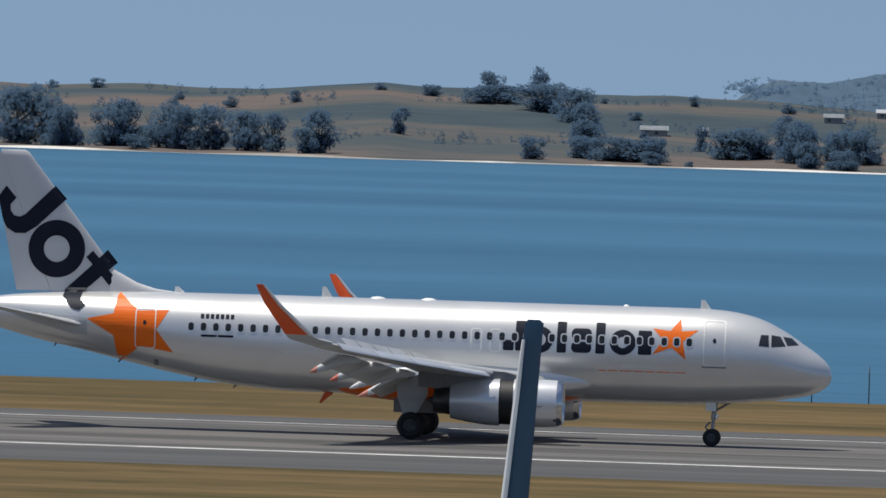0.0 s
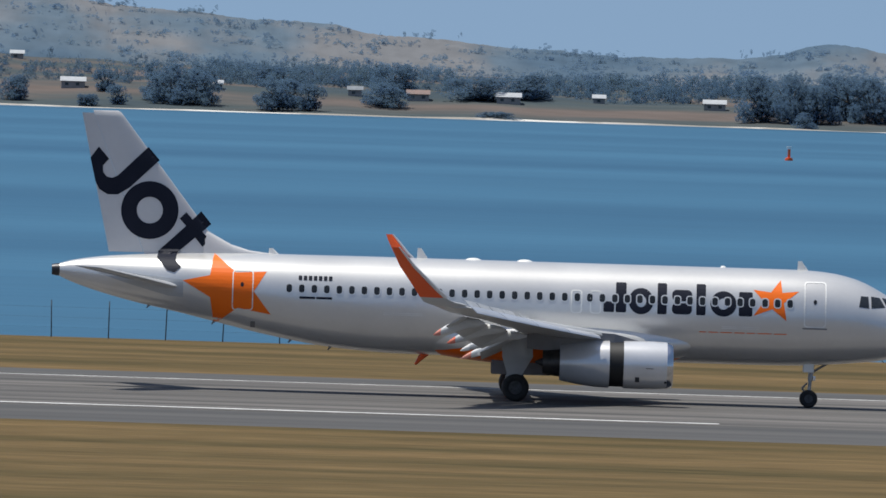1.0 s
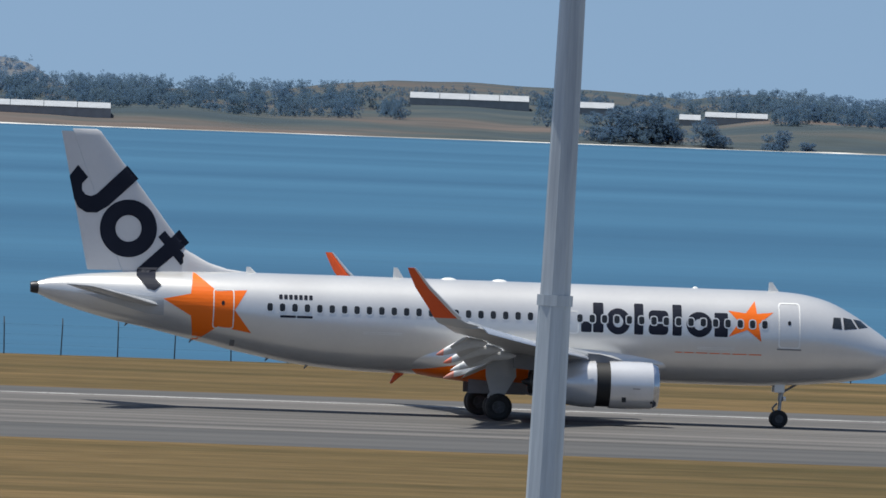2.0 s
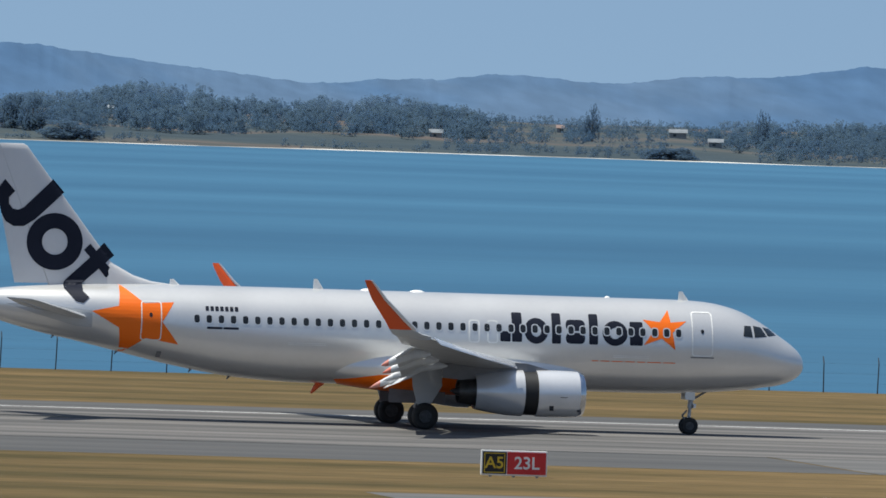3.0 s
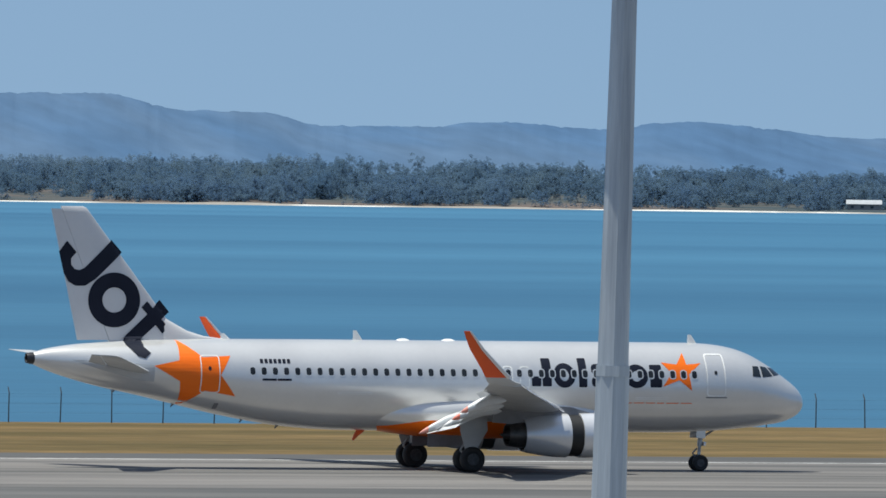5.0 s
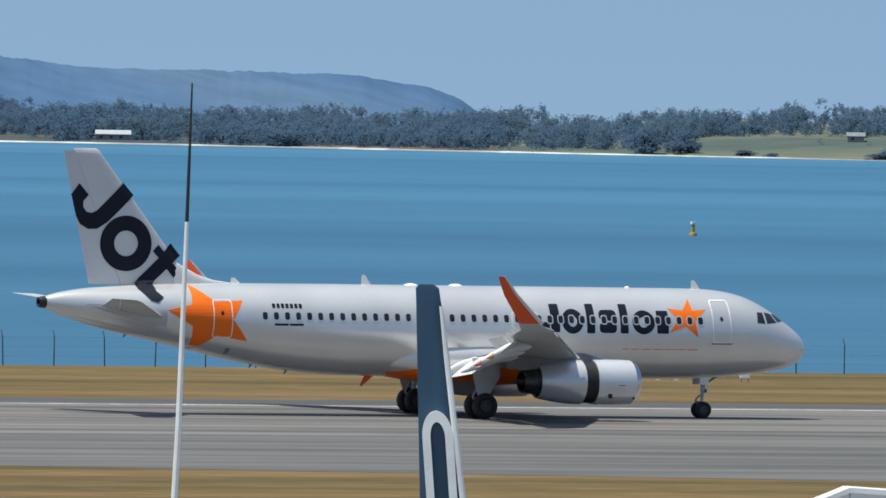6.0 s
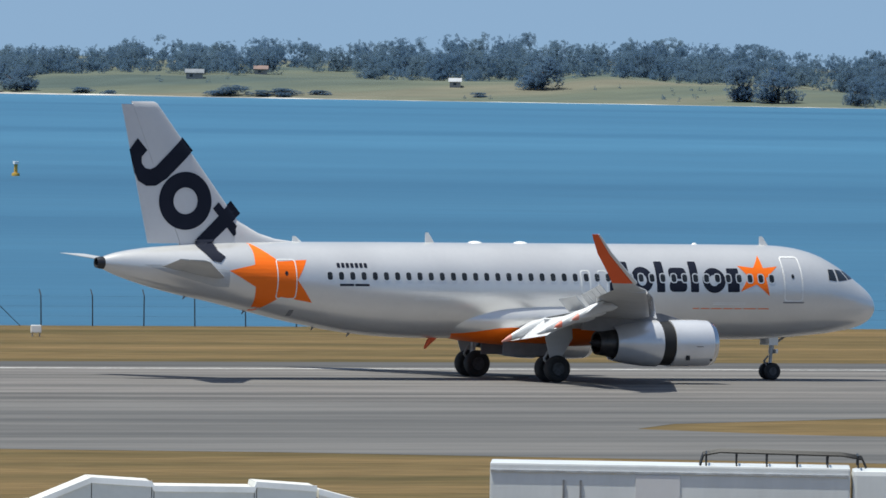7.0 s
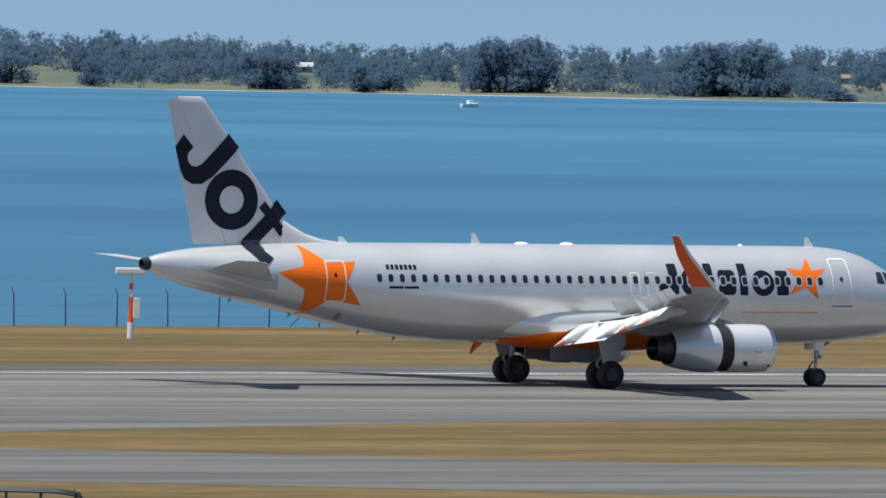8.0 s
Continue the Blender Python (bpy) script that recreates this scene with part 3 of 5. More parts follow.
            smooth(part("fairing_tip", loft(bmesh.new(), rings), FAIRING_TIP if y != 7.0 else WHITE, fr, "faded red tip of the fairing"), 60)
        # engine, reverser sleeve slid back over a dark gap
        c = (0, s * 5.75, 1.74)
        eng = new("engine")
        eng.parent = a
        eng["label"] = "silver turbofan engine with the reverser sleeve open"
        smooth(part("inlet_lip", lathe(bmesh.new(), [(11.55, 0.80), (11.22, 0.82), (11.10, 0.88), (11.14, 0.935), (11.36, 0.99)], c, 48), CHROME, eng, "polished inlet lip"), 60)
        smooth(part("inlet_duct", lathe(bmesh.new(), [(11.5, 0.81), (12.0, 0.80), (12.35, 0.79)], c, 48), SHADE_GREY, eng), 60)
        smooth(part("fan", lathe(bmesh.new(), [(12.3, 0.80), (12.28, 0.3), (12.0, 0.22), (11.8, 0.01)], c, 36), HOT, eng), 40)
        smooth(part("fan_cowl", lathe(bmesh.new(), [(11.36, 0.992), (11.9, 1.015), (12.6, 1.015), (13.2, 1.005), (13.2, 0.93)], c, 48), COWL, eng, "silver fan cowl"), 50)
        smooth(part("cascade", lathe(bmesh.new(), [(13.15, 0.95), (13.85, 0.94)], c, 48), BLACK, eng, "black cascade grille in the reverser gap"), 50)
        smooth(part("reverser_sleeve", lathe(bmesh.new(), [(13.8, 0.94), (13.8, 1.005), (14.4, 0.985), (15.1, 0.90), (15.7, 0.79), (15.9, 0.745), (15.88, 0.70), (15.0, 0.75)], c, 48), COWL, eng, "silver reverser sleeve"), 50)
        smooth(part("core_nozzle", lathe(bmesh.new(), [(15.2, 0.62), (15.9, 0.60), (16.3, 0.55), (16.62, 0.50), (16.6, 0.44), (15.9, 0.46)], c, 40), HOT, eng, "dark exhaust nozzle"), 50)
        smooth(part("exhaust_plug", lathe(bmesh.new(), [(15.9, 0.32), (16.6, 0.20), (16.95, 0.02)], c, 24), HOT, eng), 50)
        for x, z, w, h in ((12.62, 1.22, 0.09, 0.19), (11.42, 1.05, 0.05, 0.05), (12.1, 1.62, 0.16, 0.012)):
            yy = math.sqrt(1.012 ** 2 - (z - 1.74) ** 2)
            bm = box(bmesh.new(), (-x - w, s * (5.75 + yy) - 0.014, z - h), (-x + w, s * (5.75 + yy) + 0.014, z + h))
            part("cowl_vent", bm, BLACK, eng, "small black cowl vent")
        bm = loft(bmesh.new(), [[(-12.4, s * 5.75 - 0.05, 2.70), (-12.4, s * 5.75 + 0.05, 2.70), (-12.5, s * 5.75 + 0.05, 2.74), (-12.5, s * 5.75 - 0.05, 2.74)],
                                [(-13.6, s * 5.75 - 0.2, 2.4), (-13.6, s * 5.75 + 0.2, 2.4), (-13.6, s * 5.75 + 0.16, 3.02), (-13.6, s * 5.75 - 0.16, 3.02)],
                                [(-15.4, s * 5.75 - 0.22, 2.15), (-15.4, s * 5.75 + 0.22, 2.15), (-15.4, s * 5.75 + 0.2, 3.1), (-15.4, s * 5.75 - 0.2, 3.1)],
                                [(-17.3, s * 5.75 - 0.12, 2.3), (-17.3, s * 5.75 + 0.12, 2.3), (-17.3, s * 5.75 + 0.12, 2.9), (-17.3, s * 5.75 - 0.12, 2.9)]])
        part("pylon", bm, SHADE_GREY, eng, "grey engine pylon")
        bm = loft(bmesh.new(), [foil((-12.0, s * 4.78, 2.2), (-12.9, s * 4.78, 2.2), 0.05, (0, 1, 0), 6), foil((-12.3, s * 4.6, 2.65), (-12.8, s * 4.6, 2.65), 0.03, (0, 1, 0), 6)])
        part("strake", bm, COWL, eng)
    # main gear
    for side in (1, -1):
        s = -side
        g = new("main_gear")
        g.parent = a
        g["label"] = "main landing gear leg with two wheels"
        bm = tube(bmesh.new(), [(-17.6, s * 3.75, 2.7), (-17.68, s * 3.79, 1.5)], [0.19, 0.17], 14)
        tube(bm, [(-17.68, s * 3.79, 1.5), (-17.71, s * 3.8, 0.55)], [0.12, 0.12], 14)
        tube(bm, [(-17.71, s * 3.3, 0.58), (-17.71, s * 4.3, 0.58)], 0.10, 10)
        smooth(part("leg", bm, STEEL, g, "grey steel gear leg"))
        bm = tube(bmesh.new(), [(-17.66, s * 3.7, 1.7), (-17.5, s * 2.5, 2.2)], 0.07, 8)
        tube(bm, [(-17.9, s * 3.8, 1.35), (-18.12, s * 3.8, 1.0)], 0.05, 6)
        tube(bm, [(-18.12, s * 3.8, 1.0), (-17.85, s * 3.8, 0.66)], 0.05, 6)
        smooth(part("brace", bm, STEEL, g))
        bm = loft(bmesh.new(), [[(-17.05, s * 4.22, 2.75), (-18.35, s * 4.22, 2.72), (-18.35, s * 4.27, 2.72), (-17.05, s * 4.27, 2.75)],
                                [(-17.0, s * 4.25, 1.9), (-18.3, s * 4.25, 1.85), (-18.3, s * 4.30, 1.85), (-17.0, s * 4.30, 1.9)],
                                [(-17.45, s * 4.2, 1.12), (-18.05, s * 4.2, 1.05), (-18.05, s * 4.24, 1.05), (-17.45, s * 4.24, 1.12)]])
        part("gear_door", bm, WING_GREY, g, "light grey gear leg door")
        bm = box(bmesh.new(), (-18.7, s * 1.05 - 0.03, 1.05), (-16.2, s * 1.05 + 0.03, 1.75), 0.02)
        part("bay_door", bm, SHADE_GREY, g, "dark inner bay door hanging open")
        for o in (-0.46, 0.46):
            wheels.append((wheel("wheel", 0.58, 0.42, g, (-17.71, s * 3.8 + o, 0.58)), 0.58))
    # nose gear
    g = new("nose_gear")
    g.parent = a
    g["label"] = "nose landing gear with two small wheels"
    bm = tube(bmesh.new(), [(-4.95, 0, 2.0), (-5.02, 0, 1.15)], [0.12, 0.11], 12)
    tube(bm, [(-5.02, 0, 1.15), (-5.07, 0, 0.40)], 0.075, 12)
    tube(bm, [(-5.07, -0.27, 0.38), (-5.07, 0.27, 0.38)], 0.06, 8)
    smooth(part("leg", bm, STEEL, g, "grey steel nose gear leg"))
    bm = tube(bmesh.new(), [(-5.15, 0, 1.05), (-5.36, 0, 0.82)], 0.04, 6)
    tube(bm, [(-5.36, 0, 0.82), (-5.15, 0, 0.55)], 0.04, 6)
    tube(bm, [(-4.98, 0, 1.5), (-4.2, 0, 1.98)], 0.05, 6)
    smooth(part("torque_link", bm, SHADE_GREY, g))
    bm = box(bmesh.new(), (-4.92, -0.28, 1.16), (-4.80, 0.28, 1.34), 0.03)
    part("taxi_light", bm, CHROME, g)
    for s in (-1, 1):
        bm = box(bmesh.new(), (-5.34, s * 0.42 - 0.015, 1.52), (-4.90, s * 0.42 + 0.015, 1.95), 0.01)
        part("gear_door", bm, SILVER, g, "small silver nose gear door")
        wheels.append((wheel("wheel", 0.38, 0.22, g, (-5.07, s * 0.25, 0.38)), 0.38))
    return a


wheels = []
plane = airliner()


# ---- airfield ----
def sheet(name, pts, z, mat, label="", category="", kind="structure"):
    bm = bmesh.new()
    vs = [bm.verts.new((x, y, z)) for x, y in pts]
    for t in geometry.tessellate_polygon([[Vector((x, y, 0)) for x, y in pts]]):
        f = bm.faces.new([vs[i] for i in t])
    bm.normal_update()
    for f in bm.faces:
        if f.normal.z < 0:
            f.normal_flip()
    return tagged(part(name, bm, mat), label, category, kind=kind)


def grid(rows):
    bm = bmesh.new()
    return loft(bm, rows, cap=False, closed=False)


def upright(ob):
    for p in ob.data.polygons:
        if p.normal.z < 0:
            p.flip()
    return ob


EDGE = 603.5
xs = [-4000 + 100 * k for k in range(81)]
bm = grid([[(x, y, z) for x in xs] for y, z in ((-600, 0), (200, 0), (480, 0), (EDGE - 1, 0.0), (EDGE, -0.05), (EDGE + 2, -1.2), (EDGE + 7, -3.6))])
tagged(upright(part("ground", bm, GRASS)), "dry yellow-brown mown airfield grass down to the shore", "grass", kind="structure")
sheet("shoulder", [(-2600, 466), (112, 466), (112, 541), (-2600, 541)], 0.004, SHOULDER, "dark asphalt shoulder beside the runway", "shoulder")
sheet("shoulder", [(112, 486.5), (300, 486.5), (300, 478), (2600, 478), (2600, 541), (112, 541)], 0.004, SHOULDER, "dark asphalt shoulder beside the runway", "shoulder")
sheet("runway", [(-2600, 485.5), (2600, 485.5), (2600, 533), (-2600, 533)], 0.012, ASPHALT, "grey grooved asphalt runway with tyre marks", "runway")
sheet("taxiway_exit", [(112.2, 466), (150, 455.5), (196, 438), (212, 432.5), (240, 415.5), (400, 311), (424, 326), (330, 387), (267, 431.6), (242, 449.2), (238.5, 455.5), (243, 461),
                       (255, 467), (275, 474), (300, 478), (300, 486.2), (112.2, 486.2)], 0.008, TAXI, "worn grey asphalt exit taxiway", "taxiway")
sheet("taxiway", [(84, 428.5), (150, 430), (176, 395), (176, 380), (84, 380)], 0.006, TAXI, "grey asphalt taxiway below the grass", "taxiway")
sheet("apron", [(-900, -300), (900, -300), (900, 300), (-900, 300)], 0.006, APRON, "pale concrete apron", "apron")


def stripe(y, x0, x1, w):
    """A painted line with a slightly worn, wavering edge."""
    n = int((x1 - x0) / 3)
    bm = grid([[(x0 + (x1 - x0) * k / n, y + s * w / 2 * (1 + 0.25 * noise.noise((k * 0.7, y, s))), 0.017) for k in range(n + 1)] for s in (-1, 1)])
    return tagged(upright(part("runway_line", bm, LINE)), "white painted runway edge line", "line", "runway edge lines", "structure")


stripe(488.0, -420, 17.2, 0.9)
stripe(530.6, -420, 760, 0.5)

# ---- sea ----
SEA = -2.0
m = bpy.data.materials.new("sea_water")
m.use_nodes = True
n, l = m.node_tree.nodes, m.node_tree.links
b = n["Principled BSDF"]
b.inputs["Roughness"].default_value = 0.42
b.inputs["Specular IOR Level"].default_value = 0.22
tc = n.new("ShaderNodeTexCoord")


def sea_noise(scale, size, detail):
    mp, t = n.new("ShaderNodeMapping"), n.new("ShaderNodeTexNoise")
    mp.inputs["Scale"].default_value = scale
    t.inputs["Scale"].default_value, t.inputs["Detail"].default_value = 1 / size, detail
    l.new(tc.outputs["Object"], mp.inputs["Vector"])
    l.new(mp.outputs[0], t.inputs["Vector"])
    return t


bands = sea_noise((0.10, 1, 1), 240, 2.2)          # wind streaks lying across the view
ripples = sea_noise((0.35, 1, 1), 9, 4)
ramp = n.new("ShaderNodeValToRGB")
ramp.color_ramp.elements[0].position, ramp.color_ramp.elements[0].color = 0.34, (0.024, 0.100, 0.180, 1)
ramp.color_ramp.elements[1].position, ramp.color_ramp.elements[1].color = 0.72, (0.046, 0.152, 0.250, 1)
l.new(bands.outputs["Fac"], ramp.inputs["Fac"])
mixc = n.new("ShaderNodeMix")
mixc.data_type, mixc.blend_type = "RGBA", "OVERLAY"
mixc.inputs[0].default_value = 0.18
l.new(ramp.outputs[0], mixc.inputs[6])
l.new(ripples.outputs["Fac"], mixc.inputs[7])
l.new(mixc.outputs[2], b.inputs["Base Color"])
bp = n.new("ShaderNodeBump")
bp.inputs["Strength"].default_value, bp.inputs["Distance"].default_value = 0.5, 0.6
l.new(ripples.outputs["Fac"], bp.inputs["Height"])
l.new(bp.outputs[0], b.inputs["Normal"])
WATER = m
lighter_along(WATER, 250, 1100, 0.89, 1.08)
bm = grid([[(x, y, SEA) for x in (-9000, -3000, 0, 3000, 9000)] for y in (EDGE + 3, 1500, 3000, 9000)])
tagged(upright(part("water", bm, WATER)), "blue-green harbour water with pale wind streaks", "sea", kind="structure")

# ---- the far shore ----
# distance of the waterline, and height of the open bank in front of the woods, by bearing
WATERLINE = ((-22, 3490), (3, 3520), (8, 3610), (12, 3715), (17, 3800), (22, 3860), (25, 3760), (29, 3700), (36, 3750), (52, 3800))
BANK = ((-22, 1.0), (-5.2, 1.4), (-4.6, 4.5), (-3.4, 3.0), (-2.6, 5.0), (-1.4, 6.0), (0.5, 6.0), (1.6, 4.6), (2.8, 5.0), (6.5, 3.0), (7.2, 1.0), (7.7, 5.6), (8.6, 6.2), (8.9, 3.2), (12, 3.4), (14.6, 2.6),
        (15.1, 3.6), (16.8, 3.4), (17.3, 0.8), (19.6, 1.0), (20.0, 2.4), (21.2, 2.2), (21.5, 0.6), (24.5, 0.8), (24.95, 5.2), (28.2, 5.2), (28.8, 2.6), (36, 2.8), (52, 2.8))
RISE = ((-22, 17), (-3.2, 17), (-2.2, 12), (-1.3, 7), (-0.4, 5), (2.5, 5), (5.0, 6), (5.8, 13), (7.5, 12), (7.9, 5), (14, 5), (15.5, 11), (17, 8), (19, 4), (24, 4), (29, 6), (52, 6))
# tops of the woods by bearing
CANOPY = ((-3.0, 18), (-1.5, 12.5), (-0.9, 13), (-0.4, 14.5), (0.0, 15.5), (0.5, 14.5), (0.9, 12.3), (1.3, 14.3), (2.1, 14.4), (2.8, 16.5), (4.5, 15), (6.0, 15), (6.7, 15.3), (6.9, 13.9), (7.4, 17), (7.75, 17.9), (8.0, 16),
          (8.45, 15.7), (8.83, 11.5), (9.3, 12), (9.7, 16), (9.95, 19.5), (10.25, 18), (10.32, 14.8), (10.9, 15.7), (11.15, 16.8), (11.35, 16.2), (11.55, 13), (11.75, 10.8), (12.5, 11), (12.9, 12.7), (13.8, 13), (14.1, 11))
CANOPY_EAST = ((14.1, 11), (14.9, 12.7), (15.05, 17), (15.3, 16.5), (15.95, 18.5), (16.2, 17.6), (16.8, 16.5), (17.8, 13.5), (18.8, 14.5), (19.8, 15.9), (20.3, 14.6), (21.6, 13.8), (22.4, 13), (23.0, 13.2), (23.8, 12.8), (24.5, 13),
               (25.2, 16), (25.9, 18.5), (26.35, 17), (26.6, 19.5), (27.2, 21), (27.45, 18), (27.6, 20), (28.2, 17.5), (28.8, 17), (29.4, 15), (29.65, 16.5), (30.07, 14.5), (30.5, 16.5), (31.3, 16.5), (31.7, 17.5), (32.4, 16.5), (36, 16))


def along(table, x):
    """The value at x of a table of (x, value), straight between its rows."""
    return float(np.interp(x, [r[0] for r in table], [r[1] for r in table]))


def polar(az, r, z):
    a = radians(az)
    return Vector((math.sin(a) * r, math.cos(a) * r, z))


def step01(a, b, x):
    t = min(max((x - a) / (b - a), 0), 1)
    return t * t * (3 - 2 * t)


def shore_at(az):
    return along(WATERLINE, az) + 26 * noise.noise((az * 0.55, 3.1, 0)) + 8 * noise.noise((az * 2.3, 7.7, 0))


def land(az, d):
    """Height of the far shore d metres behind the waterline: a low edge, an open bank, then a long slope."""
    bank = along(BANK, az) * (1 + 0.22 * noise.noise((az * 2.2, 9.0, 0)))
    z = SEA - 1.0 + (1.9 + 0.5 * noise.noise((az * 3, 1, 0))) * step01(-2, 10, d) + bank * step01(8, 95, d)
    z += along(RISE, az) * step01(70, 460, d) + 1.3 * noise.noise((az * 1.5, d * 0.01, 5)) * step01(20, 120, d)
    return z


def canopy_at(az):
    return along(CANOPY if az < 14.1 else CANOPY_EAST, az)


def land_material(name, cols, scale, stretch=(0.45, 1, 1)):
    """Fields and scrub in patches of several sizes."""
    m = bpy.data.materials.new(name)
    m.use_nodes = True
    n, l = m.node_tree.nodes, m.node_tree.links
    b = n["Principled BSDF"]
    b.inputs["Roughness"].default_value, b.inputs["Specular IOR Level"].default_value = 0.95, 0.1
    tc = n.new("ShaderNodeTexCoord")
    v = n.new("ShaderNodeTexNoise")
    v.inputs["Scale"].default_value, v.inputs["Detail"].default_value = scale, 5
    mp = n.new("ShaderNodeMapping")
    mp.inputs["Rotation"].default_value, mp.inputs["Scale"].default_value = (0, 0, radians(12)), stretch
    l.new(tc.outputs["Object"], mp.inputs["Vector"])
    l.new(mp.outputs[0], v.inputs["Vector"])
    ramp = n.new("ShaderNodeValToRGB")
    e = ramp.color_ramp.elements
    e[0].position, e[0].color = 0.39, (*cols[0], 1)
    e[1].position, e[1].color = 0.62, (*cols[-1], 1)
    for k, c in enumerate(cols[1:-1]):
        x = e.new(0.39 + 0.23 * (k + 1) / (len(cols) - 1))
        x.color = (*c, 1)
    l.new(v.outputs["Fac"], ramp.inputs["Fac"])
    f = n.new("ShaderNodeTexNoise")
    f.inputs["Scale"].default_value, f.inputs["Detail"].default_value = scale * 9, 4
    l.new(mp.outputs[0], f.inputs["Vector"])
    mr = n.new("ShaderNodeMapRange")
    mr.inputs["To Min"].default_value, mr.inputs["To Max"].default_value = 0.72, 1.28
    l.new(f.outputs["Fac"], mr.inputs["Value"])
    hs = n.new("ShaderNodeHueSaturation")
    l.new(mr.outputs[0], hs.inputs["Value"])
    l.new(ramp.outputs[0], hs.inputs["Color"])
    l.new(hs.outputs[0], b.inputs["Base Color"])
    return m


# Field colours are greyed and blued: haze painted into the far shore.
FIELD_HAZE = land_material("far_fields_haze", [(0.048, 0.066, 0.078), (0.062, 0.077, 0.081), (0.084, 0.085, 0.083), (0.124, 0.102, 0.092)], 0.013)
GREENFIELD_HAZE = land_material("far_green_fields_haze", [(0.072, 0.096, 0.088), (0.112, 0.128, 0.098), (0.150, 0.146, 0.110)], 0.010)
# The hills' blue is aerial haze, put into their base colours.
HILL_FIELDS_HAZE = land_material("hill_fields_haze", [(0.066, 0.105, 0.150), (0.092, 0.128, 0.165), (0.150, 0.155, 0.165)], 0.014, (0.9, 0.3, 1))
BUSH_HILL_HAZE = land_material("bush_hill_haze", [(0.054, 0.108, 0.198), (0.064, 0.122, 0.214), (0.080, 0.134, 0.216)], 0.008, (1.2, 0.22, 1))
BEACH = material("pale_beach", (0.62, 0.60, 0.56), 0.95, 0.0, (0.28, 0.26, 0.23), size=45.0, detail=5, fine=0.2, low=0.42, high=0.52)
# Leaf colours are lightened and blued to stand for haze across the harbour.
FOLIAGE_HAZE_NEAR = material("foliage_haze_near", (0.078, 0.140, 0.232), 0.9, 0.0, (0.102, 0.164, 0.232), size=9.0, island=0.06, spec=0.1)
FOLIAGE_HAZE_FAR = material("foliage_haze_far", (0.072, 0.132, 0.216), 0.9, 0.0, (0.100, 0.158, 0.216), size=22.0, island=0.06, spec=0.1)

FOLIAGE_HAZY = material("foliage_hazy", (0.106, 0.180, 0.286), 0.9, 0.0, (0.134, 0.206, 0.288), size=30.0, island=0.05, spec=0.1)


def let_light_through(m, share):
    """Leaf sheets pass part of the light on to their other side, and part of it through their gaps."""
    n, l = m.node_tree.nodes, m.node_tree.links
    b, t, mx = n["Principled BSDF"], n.new("ShaderNodeBsdfTranslucent"), n.new("ShaderNodeMixShader")
    l.new(b.inputs["Base Color"].links[0].from_socket, t.inputs["Color"])
    mx.inputs[0].default_value = share
    l.new(b.outputs[0], mx.inputs[1])
    l.new(t.outputs[0], mx.inputs[2])
    gap, porous = n.new("ShaderNodeBsdfTransparent"), n.new("ShaderNodeMixShader")
    porous.inputs[0].default_value = 0.45
    l.new(mx.outputs[0], porous.inputs[1])
    l.new(gap.outputs[0], porous.inputs[2])
    l.new(porous.outputs[0], n["Material Output"].inputs["Surface"])


let_light_through(FOLIAGE_HAZE_NEAR, 0.55)
let_light_through(FOLIAGE_HAZE_FAR, 0.55)
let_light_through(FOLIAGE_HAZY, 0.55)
BARK = material("bark", (0.10, 0.085, 0.07), 0.9, 0.0, size=0.5)
ROOF_WHITE = material("roof_white", (0.42, 0.44, 0.46), 0.5, 0.0, size=2.0)
ROOF_DULL = material("roof_dull_grey", (0.20, 0.22, 0.24), 0.6, 0.0, (0.15, 0.17, 0.19), size=2.0)
ROOF_RUST = material("roof_faded_red", (0.22, 0.15, 0.13), 0.7, 0.0, (0.17, 0.13, 0.12), size=2.0)
WALL_PALE = material("wall_pale", (0.28, 0.28, 0.28), 0.8, 0.0, size=2.0)


def far_land(name, a0, a1, mat, label):
    n = int((a1 - a0) / 0.06)
    ds = [-6, 0, 4, 8, 14, 22, 34, 46, 58, 70, 82, 95, 120, 160, 200, 240, 290, 340, 400, 460, 560, 700]
    rows = [[polar(a0 + (a1 - a0) * k / n, shore_at(a0 + (a1 - a0) * k / n) + d, land(a0 + (a1 - a0) * k / n, d)) for k in range(n + 1)] for d in ds]
    return tagged(smooth(upright(part(name, grid(rows), mat)), 80), label, "shore", kind="structure")


far_land("far_shore", -22, 23.9, FIELD_HAZE, "dry brown and olive farmland behind the far shore, haze painted in")
far_land("far_shore", 23.9, 52, GREENFIELD_HAZE, "greenish grassy farmland behind the far shore, haze painted in")


def beach(a0, a1):
    n = int((a1 - a0) / 0.05)
    rows = [[], [], []]
    for k in range(n + 1):
        a = a0 + (a1 - a0) * k / n
        sand = along(((-22, 1), (2.6, 0.9), (3.2, 0.45), (17.5, 0.35), (18.6, 1.1), (25.2, 0.9), (26.2, 0.25), (28, 0.12), (36, 0.12)), a)
        w = max(0.05, sand * (1.0 + 1.6 * noise.noise((a * 1.7, 20, 0))))
        for i, (d, z) in enumerate(((-3.5, SEA - 0.05), (-1.0, SEA + 0.02 + 0.2 * w), (1.0, SEA + 0.04 + 0.4 * w))):
            rows[i].append(polar(a, shore_at(a) + d - 1.5, z))
    return tagged(upright(part("beach", grid(rows), BEACH)), "thin pale strip of beach at the waterline", "beach", kind="structure")


beach(-22, 52)

